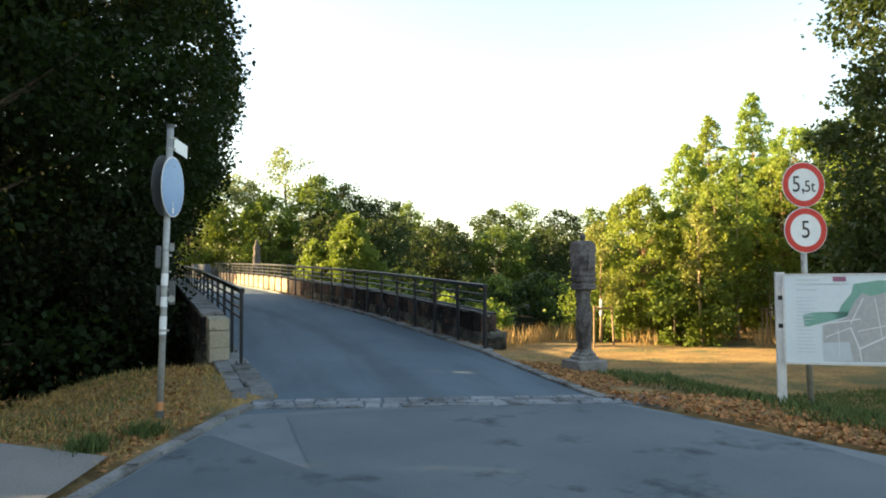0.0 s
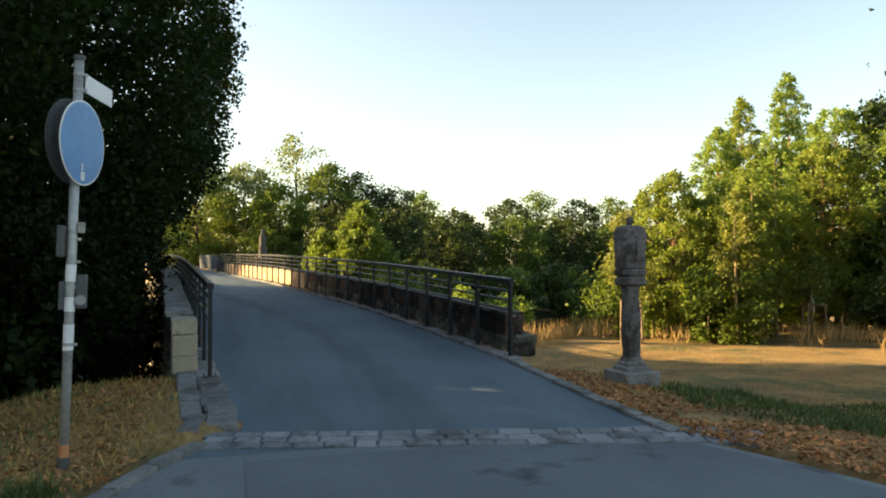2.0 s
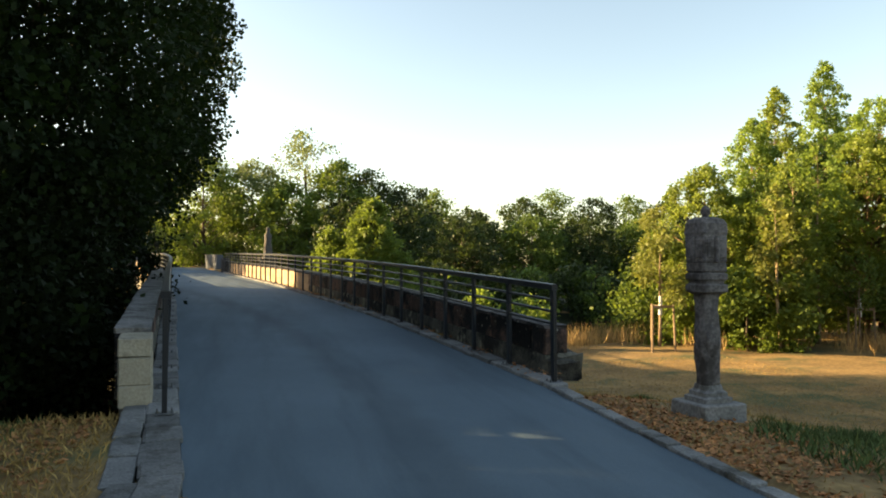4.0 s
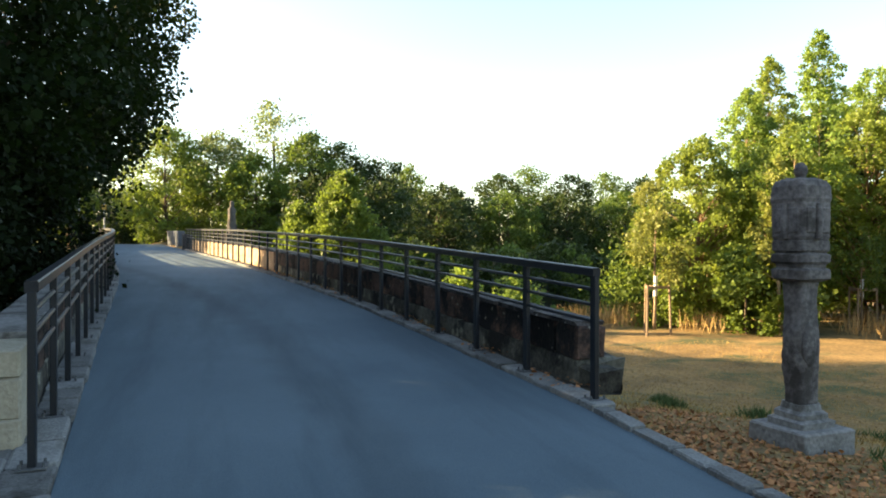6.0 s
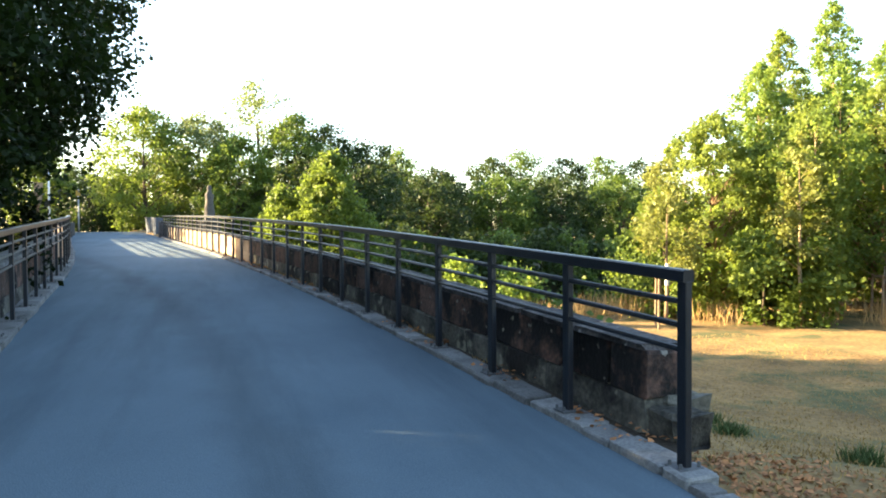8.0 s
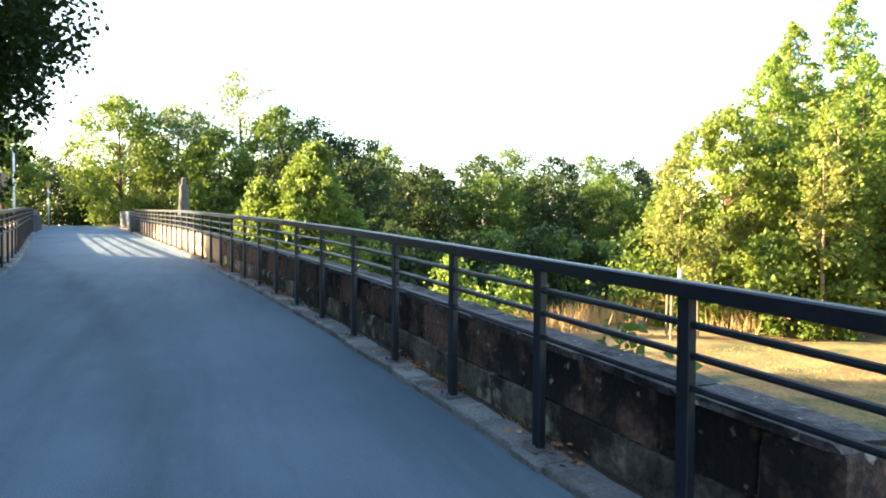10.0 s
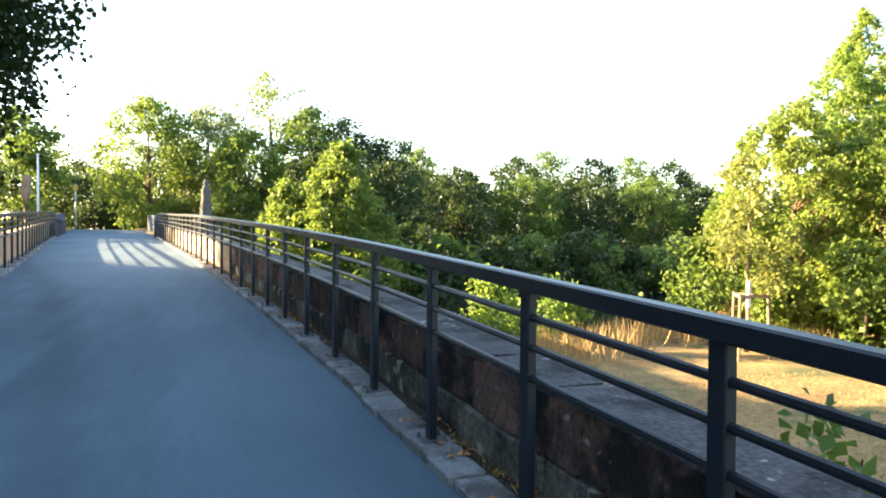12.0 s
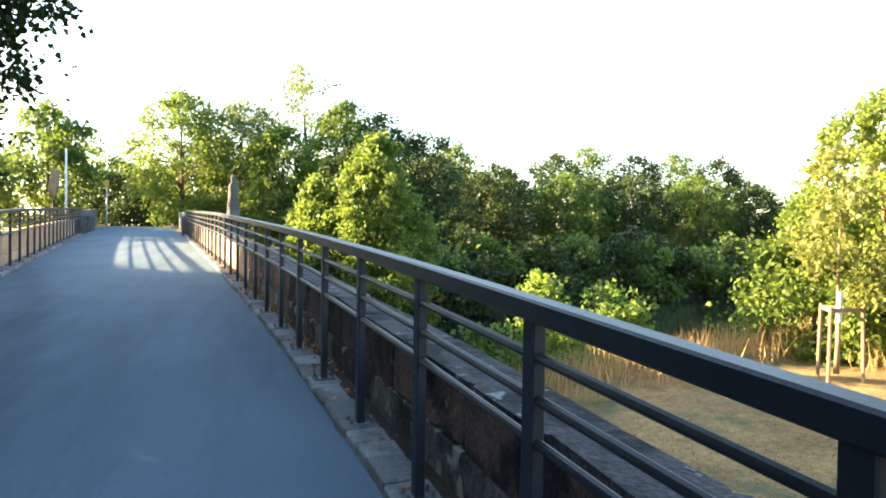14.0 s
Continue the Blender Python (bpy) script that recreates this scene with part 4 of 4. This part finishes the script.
for c, s in (((0.875, -0.07, 1.77), (1.72, 0.012, 0.022)), ((0.875, -0.07, 0.74), (1.72, 0.012, 0.022)), ((0.03, -0.07, 1.255), (0.022, 0.012, 1.03)), ((1.72, -0.07, 1.255), (0.022, 0.012, 1.03))):
    bm = bmesh.new()
    box(bm, c, s)
    part("frame", bm, M["white_post"], board)
YF = -0.0715


def flat_shape(name, pts, mat, lift, label=""):
    if not name.startswith("print_line"):
        pts = [(x if x > 1.66 else (x - 0.42) * 0.85 + 0.23, z) for x, z in pts]
    bm = bmesh.new()
    bm.faces.new([bm.verts.new((x, YF - lift, z)) for x, z in pts])
    bmesh.ops.recalc_face_normals(bm, faces=bm.faces[:])
    return part(name, bm, M[mat], panel, label)


flat_shape("map_park", [(0.90, 1.42), (1.02, 1.55), (1.05, 1.66), (1.35, 1.70), (1.68, 1.69), (1.68, 1.40), (1.2, 1.35), (0.98, 1.30), (0.80, 1.32), (0.55, 1.33), (0.42, 1.30), (0.44, 1.16), (0.62, 1.2), (0.82, 1.25)], "map_green", 0.001)
flat_shape("map_town", [(0.66, 1.18), (0.95, 1.27), (1.05, 1.45), (1.15, 1.56), (1.25, 1.52), (1.42, 1.56), (1.68, 1.42), (1.68, 0.78), (0.66, 0.77)], "map_town", 0.002)
flat_shape("map_field", [(0.66, 0.98), (0.98, 1.0), (1.02, 0.78), (0.66, 0.77)], "map_grey", 0.003)
for (ax, az), (bx, bz), wd in (((0.62, 1.19), (1.12, 1.26), 0.014), ((1.0, 1.2), (1.16, 1.5), 0.012), ((0.7, 1.05), (1.0, 1.16), 0.01), ((1.0, 1.16), (1.1, 0.92), 0.016), ((1.1, 0.92), (1.4, 1.05), 0.018), ((1.4, 1.05), (1.66, 1.3), 0.014), ((1.08, 1.12), (1.5, 1.2), 0.01), ((1.1, 0.92), (1.12, 0.78), 0.014), ((0.85, 1.14), (0.86, 0.8), 0.008), ((1.3, 1.5), (1.38, 1.02), 0.01)):
    d = Vector((bx - ax, bz - az))
    n_ = Vector((-d.y, d.x)).normalized() * wd / 2
    flat_shape("map_street", [(ax + n_.x, az + n_.y), (bx + n_.x, bz + n_.y), (bx - n_.x, bz - n_.y), (ax - n_.x, az - n_.y)], "white_plate", 0.004)
flat_shape("printed_badge", [(0.80, 1.69), (0.96, 1.69), (0.96, 1.745), (0.80, 1.745)], "map_violet", 0.004)
for x0, x1, z, h in ((0.16, 0.42, 1.70, 0.015), (0.16, 0.72, 1.655, 0.012), (0.16, 0.38, 1.59, 0.01)):
    flat_shape("print_line", [(x0, z), (x1, z), (x1, z + h), (x0, z + h)], "map_grey", 0.004)
r = random.Random(8)
for i in range(16):
    z = 1.5 - 0.042 * i
    flat_shape("print_line", [(0.16, z), (0.16 + r.uniform(0.12, 0.24), z), (0.16 + r.uniform(0.12, 0.24), z + 0.008), (0.16, z + 0.008)], "map_grey", 0.004)
for z in (1.50, 1.17):
    bm = bmesh.new()
    box(bm, (-0.002, -0.037, z), (0.05, 0.006, 0.05))
    part("sticker", bm, M["black_print"], board)

# ---- carved stone column ----
column = tagged(empty("stone_column", 5.83, 10.58, 0.055, 4), "weathered carved sandstone column with a ball on top", "stone column")
column.scale = (0.765, 0.765, 1.0)


def square_lathe(bm, rows, round_=0.12, n=6):
    """A squarish body from rows of (half width, half depth, z, corner round)."""
    rings = []
    for w, d, z, rd in rows:
        ring = []
        for q, (sx, sy) in enumerate(((1, 1), (-1, 1), (-1, -1), (1, -1))):
            for i in range(n + 1):
                a = math.pi / 2 * (q + i / n)
                ring.append(bm.verts.new((sx * (w - rd) + rd * math.cos(a), sy * (d - rd) + rd * math.sin(a), z)))
        rings.append(ring)
    k = len(rings[0])
    for a, b in zip(rings, rings[1:]):
        for i in range(k):
            bm.faces.new((a[i], a[(i + 1) % k], b[(i + 1) % k], b[i]))
    bm.faces.new(list(reversed(rings[0])))
    bm.faces.new(rings[-1])


def weather(bm, amount, scale=7.0):
    for v in bm.verts:
        v.co += Vector(noise.noise_vector(v.co * scale)) * amount + Vector(noise.noise_vector(v.co * scale * 3)) * amount * 0.4


def dense(rows, step=0.03):
    out = []
    for a, b in zip(rows, rows[1:]):
        k = max(1, int((b[2] - a[2]) / step))
        for i in range(k):
            f = i / k
            out.append(tuple(p + (q - p) * f for p, q in zip(a, b)))
    out.append(rows[-1])
    return out


bm = bmesh.new()
square_lathe(bm, dense([(0.36, 0.36, -0.15, 0.02), (0.36, 0.36, 0.055, 0.02), (0.345, 0.345, 0.07, 0.02)]))
weather(bm, 0.012)
part("slab", bm, M["slab_stone"], column, smooth=False)
bm = bmesh.new()
square_lathe(bm, dense([(0.235, 0.235, 0.068, 0.03), (0.24, 0.24, 0.12, 0.03), (0.20, 0.20, 0.135, 0.06), (0.205, 0.205, 0.175, 0.08), (0.165, 0.165, 0.20, 0.08), (0.15, 0.15, 0.25, 0.07)], 0.02))
weather(bm, 0.01)
part("base", bm, M["slab_stone"], column, "pale moulded stone foot")
bm = bmesh.new()
square_lathe(bm, dense([(0.13, 0.125, 0.24, 0.06), (0.14, 0.13, 0.45, 0.07), (0.155, 0.14, 0.70, 0.08), (0.16, 0.145, 0.82, 0.08), (0.14, 0.135, 0.95, 0.07), (0.135, 0.13, 1.10, 0.06), (0.14, 0.135, 1.24, 0.05)], 0.025), n=8)
weather(bm, 0.022, 5.0)
part("shaft", bm, M["column"], column, smooth=True)
bm = bmesh.new()
bmesh.ops.create_uvsphere(bm, u_segments=14, v_segments=10, radius=0.5, matrix=Matrix.Translation((-0.03, -0.13, 0.72)) @ Matrix.Diagonal((0.20, 0.09, 0.36, 1)))
weather(bm, 0.012)
part("carved_shield", bm, M["column"], column, smooth=True)
bm = bmesh.new()
square_lathe(bm, dense([(0.16, 0.16, 1.235, 0.05), (0.225, 0.215, 1.26, 0.07), (0.23, 0.22, 1.33, 0.07), (0.185, 0.18, 1.35, 0.05), (0.19, 0.185, 1.375, 0.05), (0.225, 0.215, 1.395, 0.06), (0.225, 0.215, 1.45, 0.06), (0.19, 0.18, 1.465, 0.05), (0.215, 0.205, 1.485, 0.05), (0.215, 0.205, 1.56, 0.05), (0.20, 0.19, 1.575, 0.05)], 0.018), n=7)
weather(bm, 0.009)
part("collar", bm, M["column"], column, smooth=False)
bm = bmesh.new()
square_lathe(bm, dense([(0.205, 0.2, 1.57, 0.05), (0.215, 0.21, 1.60, 0.05), (0.215, 0.21, 1.87, 0.05), (0.225, 0.22, 1.90, 0.05), (0.225, 0.22, 2.0, 0.07), (0.20, 0.195, 2.05, 0.09), (0.13, 0.12, 2.075, 0.08)], 0.025), n=7)
weather(bm, 0.011)
head = part("head", bm, M["column"], column, smooth=False)
for a in range(4):
    for sx in (-0.1, 0.1):
        bm = bmesh.new()
        box(bm, (sx, -0.212, 1.73), (0.13, 0.03, 0.21), pose(0, 0, 0, 0, 0, 90 * a), bevel=0.012)
        weather(bm, 0.008)
        part("relief_panel", bm, M["column"], head)
    bm = bmesh.new()
    ring_tube(bm, [(0, 0, 1.58), (0.0, 0, 1.74), (0, 0, 1.86)], [0.035, 0.042, 0.025], n=10)
    for v in bm.verts:
        v.co.y -= 0.225
    bm.transform(pose(0, 0, 0, 0, 0, 90 * a))
    weather(bm, 0.008)
    part("relief_pier", bm, M["column"], head)
bm = bmesh.new()
lathe(bm, [(0.05, 2.06), (0.045, 2.085), (0.062, 2.11), (0.07, 2.14), (0.06, 2.175), (0.03, 2.2), (0.012, 2.205)], 16)
part("ball", bm, M["column"], column, smooth=True)


# ---- young trees tied to stakes ----
def staked(x, y, z, height, label, leaf, count, seed, lean=(0.3, 0.2), size=0.12):
    t = tree(label, x, y, height, 1.35, 1.6, leaf, size, count, 26, "round", "stake_wood", 0.05, seed, lean=lean, name="young_tree", z=z, clump=0.3)
    bm = bmesh.new()
    ring_tube(bm, [(0.06, 0.04, 1.15), (0.09, 0.06, 1.45), (0.11, 0.075, 1.85)], 0.066, n=10)
    part("trunk_wrap", bm, M["white_post"], t, "whitish trunk wrap")
    s = tagged(empty("tree_stake_frame", x, y, z), "wooden stake frame with crossbars round a young tree", "stake frame", group="stake frames")
    for a in (90, 210, 330):
        px, py = 0.5 * math.cos(radians(a)), 0.5 * math.sin(radians(a))
        bm = bmesh.new()
        ring_tube(bm, [(px * 1.1, py * 1.1, -0.2), (px, py, 1.55)], 0.04, n=8)
        part("stake", bm, M["stake_wood"], s)
        a2 = a + 120
        qx, qy = 0.5 * math.cos(radians(a2)), 0.5 * math.sin(radians(a2))
        bm = bmesh.new()
        ring_tube(bm, [(px, py, 1.47), (qx, qy, 1.47)], 0, flat=(0.035, 0.09))
        part("crossbar", bm, M["stake_wood"], s)


staked(15.65, 26.8, -1.25, 5.2, "young yellowing tree tied to stakes", "leaf_yellow", 3000, 301, size=0.13)
staked(23.7, 25.7, -1.42, 3.6, "young tree tied to stakes before the wood", "leaf_mid", 1200, 302, lean=(0, 0))

# ---- shrub that looks over the wall ----
bush("slender leafy shoots growing outside the wall", 5.12, 13.9, 1.35, 0.5, "leaf_mid", 0.08, 380, 310, clumps=9, z=-0.30)
bush("bushy green shoots outside the bridge wall", 5.6, 23.0, 1.2, 0.7, "leaf_mid", 0.13, 700, 311, clumps=12, z=-1.6)


# ---- far end of the bridge ----
for side, edge, off in ((-1, x_left, -0.5), (1, x_right, 0.5)):
    bm = bmesh.new()
    y0, y1 = (52.5, 60.0)
    rows = []
    for y in (y0, (y0 + y1) / 2, y1):
        x = edge(y) + off
        rows.append([bm.verts.new((x + a, y, rise(y) + b)) for a, b in ((-0.2, -1.5), (0.2, -1.5), (0.2, 1.0), (-0.2, 1.0))])
    for a, b in zip(rows, rows[1:]):
        for i in range(4):
            bm.faces.new((a[i], a[(i + 1) % 4], b[(i + 1) % 4], b[i]))
    bm.faces.new(list(reversed(rows[0])))
    bm.faces.new(rows[-1])
    bmesh.ops.recalc_face_normals(bm, faces=bm.faces[:])
    tagged(mesh_object("far_parapet", bm, M["dark_panel"]), "dark grey solid parapet at the end of the bridge", "wall", kind="structure")
    bm = bmesh.new()
    box(bm, (edge(49.3) + off, 49.3, rise(49.3) + 0.25), (0.4, 5.4, 1.1), bevel=0.03)
    tagged(mesh_object("end_wall", bm, M["cap_stone"]), "low grey stone wall past the railing's end", "wall", kind="structure")

lamp = tagged(empty("lamp_post", -6.35, 51.4, 1.35), "thin pale street lamp post beyond the railing", "street lamp")
bm = bmesh.new()
ring_tube(bm, [(0, 0, 0), (0, 0, 2.0), (0, 0, 4.2)], [0.07, 0.055, 0.045], n=10)
part("pole", bm, M["white_post"], lamp, smooth=True)
bm = bmesh.new()
box(bm, (0, 0, 4.22), (0.12, 0.12, 0.06), bevel=0.01)
part("pole_top", bm, M["white_post"], lamp)
post3 = tagged(empty("sign_post", -6.15, 59.5, 1.75), "slim grey post with a small yellow plate", "sign post")
bm = bmesh.new()
ring_tube(bm, [(0, 0, 0), (0, 0, 1.2), (0, 0, 2.9)], 0.05, n=10)
part("pole", bm, M["galvanised"], post3, smooth=True)
bm = bmesh.new()
box(bm, (0, -0.06, 2.66), (0.28, 0.02, 0.36), bevel=0.004)
part("plate", bm, M["yellow_plate"], post3, "small yellow-orange plate")
stump = tagged(empty("dead_tree", -6.95, 51.6, 1.2), "brown broken dead tree in the sun", "dead tree")
bm = bmesh.new()
ring_tube(bm, [(0, 0, 0), (0.05, 0, 1.2), (-0.02, 0, 2.4), (0.1, 0, 3.35)], [0.30, 0.25, 0.24, 0.19], n=14)
weather(bm, 0.02, 3.0)
part("trunk", bm, M["warm_bark"], stump, smooth=True)

# stone figure on a pedestal beside the bridge: one plain mesh
bm = bmesh.new()
square_lathe(bm, [(0.45, 0.45, -3.5, 0.05), (0.45, 0.45, 0.0, 0.05), (0.52, 0.52, 0.05, 0.05), (0.52, 0.52, 0.15, 0.05), (0.36, 0.36, 0.2, 0.05), (0.36, 0.36, 0.55, 0.05), (0.42, 0.42, 0.6, 0.05), (0.42, 0.42, 0.68, 0.05), (0.2, 0.2, 0.72, 0.08), (0.19, 0.18, 1.1, 0.1), (0.155, 0.15, 1.5, 0.1), (0.17, 0.15, 1.8, 0.1), (0.08, 0.08, 1.93, 0.06), (0.1, 0.1, 2.08, 0.08), (0.05, 0.05, 2.2, 0.03)])
weather(bm, 0.03, 4.0)
statue = tagged(mesh_object("statue", bm, M["statue"], True), "grey stone figure on a pedestal beside the bridge", "statue")
statue.matrix_world = pose(1.95, 40.0, 1.55, 0, 0, 20)
bm = bmesh.new()
box(bm, (3.05, 31.9, -0.6), (1.0, 2.4, 3.9), pose(0, 0, 0), bevel=0.05)
tagged(mesh_object("bridge_pier", bm, M["cap_stone"]), "grey stone pier standing out from the bridge", "bridge pier", kind="structure")


# ---- grass, litter, reeds ----
def blades(name, pts, heights, widths, mat, rng, label, category, lean=0.5, kind="stuff"):
    p = np.array(pts)
    n = len(p)
    u = rng.normal(size=(n, 3)) * lean
    u[:, 2] = 1
    u /= np.linalg.norm(u, axis=1, keepdims=True)
    u *= np.array(heights)[:, None]
    v = rng.normal(size=(n, 3))
    v[:, 2] = 0
    v /= np.linalg.norm(v, axis=1, keepdims=True) + 1e-9
    v *= np.array(widths)[:, None]
    return tagged(quad_cloud(name, p, u, v, mat), label, category, kind=kind)


def open_ground(x, y):
    return not (x_left(y) - (0.75 if y > 11 else 0.52 if y > 8.1 else 0.16) < x < x_right(y) + (0.05 if y < 7.3 else 0.3 if y < 11.5 else 0.8))


rng = np.random.default_rng(5)


def scatter(n, x0, x1, y0, y1, keep):
    out = []
    for _ in range(n):
        x, y = rng.uniform(x0, x1), rng.uniform(y0, y1)
        if open_ground(x, y) and keep(x, y):
            out.append((x, y, land(x, y) - 0.005))
    return out


def on_path(x, y):
    return x < -0.9 and y < 6.75 + (-1.75 - x) * 0.42


def patchy(x, y, s, at):
    return noise.noise(Vector((x * s, y * s, 7.0))) > at


pts = scatter(72000, 4.2, 17, 2.5, 25, lambda x, y: rng.random() < 1.3 - (x - 4) * 0.06)
blades("lawn_grass", pts, rng.uniform(0.03, 0.085, len(pts)), rng.uniform(0.003, 0.007, len(pts)), M["dry_grass"], rng, "short dry straw-coloured grass", "grass", 0.9)
pts = scatter(60000, 5.2, 18, 3.0, 14.0, lambda x, y: (y < 10.2 or x > 10.0) and (patchy(x, y, 0.5, 0.0) or x - y > -3.4) and x - x_right(y) > 1.1 + 0.4 * math.sin(y * 2))
blades("green_grass", pts, rng.uniform(0.06, 0.17, len(pts)), rng.uniform(0.006, 0.012, len(pts)), M["green_grass"], rng, "longer green grass behind the map board", "grass", 0.6)
pts = scatter(30000, -7, 0.2, 5.3, 11.2, lambda x, y: not on_path(x, y))
blades("bank_grass", pts, rng.uniform(0.04, 0.13, len(pts)), rng.uniform(0.003, 0.007, len(pts)), M["dry_grass"], rng, "dry trampled grass on the bank", "grass", 1.0)
pts = scatter(9000, -7, -0.8, 6.5, 11.2, lambda x, y: not on_path(x, y) and patchy(x, y, 0.8, -0.15))
blades("bank_green", pts, rng.uniform(0.05, 0.13, len(pts)), rng.uniform(0.004, 0.008, len(pts)), M["green_grass"], rng, "thin green grass among the dry", "grass", 0.7)


def litter(name, pts, label):
    p = np.array(pts) + np.array([0, 0, 0.012])
    n = len(p)
    u = rng.normal(size=(n, 3))
    u[:, 2] *= 0.25
    u /= np.linalg.norm(u, axis=1, keepdims=True)
    s = rng.uniform(0.028, 0.07, n)
    v = np.cross(u, rng.normal(size=(n, 3)) * 0.35 + np.array([0, 0, 1]))
    v /= np.linalg.norm(v, axis=1, keepdims=True)
    return tagged(quad_cloud(name, p, u * s[:, None], v * (s * 0.38)[:, None], M["litter"]), label, "dead leaves", kind="stuff")


litter("leaf_litter", scatter(42000, 4.1, 8.2, 2.5, 12.5, lambda x, y: rng.random() < 1.1 - (x - x_right(y)) * 0.62 * (1 if y < 9 else 0.75)), "brown fallen leaves along the edge of the asphalt")
litter("leaf_litter", scatter(11000, -3.4, 0.45, 5.6, 11.0, lambda x, y: not on_path(x, y) and not (y > 7.5 and x > -0.25) and rng.random() < 0.8 - 0.3 * (x_left(y) - x - 0.6)), "brown fallen leaves beside the kerb")
wall_leaves = []
for _ in range(900):
    y = rng.uniform(11, 30)
    if patchy(0, y, 1.3, 0.0):
        wall_leaves.append((x_right(y) + rng.uniform(0.05, 0.38), y, rise(y) + 0.048))
litter("leaf_litter", wall_leaves, "dead leaves caught between kerb and wall")
wp = []
for _ in range(2600):
    y = rng.uniform(11.2, 34)
    if patchy(3.0, y, 0.9, 0.1):
        wp.append((x_right(y) + 0.24 + abs(rng.normal()) * 0.05, y, rise(y) + 0.02))
blades("kerb_weeds", wp, rng.uniform(0.02, 0.08, len(wp)), rng.uniform(0.003, 0.007, len(wp)), M["dry_grass"], rng, "dry weeds at the foot of the wall", "weeds", 0.8)
for i, (tx, ty) in enumerate([(6.95, 12.3), (7.9, 15.4), (7.3, 14.3), (8.8, 13.2), (-0.66, 6.75), (-1.05, 6.35), (6.6, 9.4)]):
    n = 420
    pts = [(tx + rng.normal() * 0.08, ty + rng.normal() * 0.08, land(tx, ty) - 0.01) for _ in range(n)]
    blades("grass_tuft", pts, rng.uniform(0.07, 0.2, n), rng.uniform(0.004, 0.008, n), M["green_grass"], rng, "green tuft in the dry lawn", "grass tuft", 0.55, kind="stuff")
pts = [q for q in scatter(30000, 5, 26, 20, 34, lambda x, y: -3.4 < river(x, y) < 0.3 and patchy(x, y, 0.6, -0.35))]
blades("reeds", pts, rng.uniform(0.45, 1.15, len(pts)), rng.uniform(0.006, 0.014, len(pts)), M["reed"], rng, "tall dry reed grass on the river bank", "reeds", 0.22)
pts = scatter(5000, 17, 27, 19, 28, lambda x, y: patchy(x, y, 0.6, 0.0) and x + y > 43.5)
blades("tall_grass", pts, rng.uniform(0.4, 1.0, len(pts)), rng.uniform(0.006, 0.013, len(pts)), M["reed"], rng, "tall dry grass before the trees", "tall grass", 0.25)
# green slope of the far bank, with shade put into its dark colour
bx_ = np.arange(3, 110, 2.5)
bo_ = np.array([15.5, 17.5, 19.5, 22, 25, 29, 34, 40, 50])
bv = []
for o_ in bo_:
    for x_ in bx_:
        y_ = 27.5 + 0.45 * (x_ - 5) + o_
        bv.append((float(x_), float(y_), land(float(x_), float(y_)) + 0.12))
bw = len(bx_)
tagged(raw_mesh("far_bank", bv, [(j * bw + i, j * bw + i + 1, (j + 1) * bw + i + 1, (j + 1) * bw + i) for j in range(len(bo_) - 1) for i in range(bw - 1)], M["bank_green"], True), "overgrown green river bank, darkened for shade", "river bank", kind="structure")
# low growth along the far bank
for i in range(34):
    k = i / 33
    fx = 4 + 62 * k + rng.uniform(-1.5, 1.5)
    fy = 27.5 + 0.45 * (fx - 5) + 16.5 + rng.uniform(0, 3.5)
    bush("dark green bank shrub across the river", fx, fy, rng.uniform(2.6, 4.2), rng.uniform(2.0, 3.0), "leaf_shade" if i % 3 else "leaf_mid", 0.30, 2000, 400 + i, clumps=14)
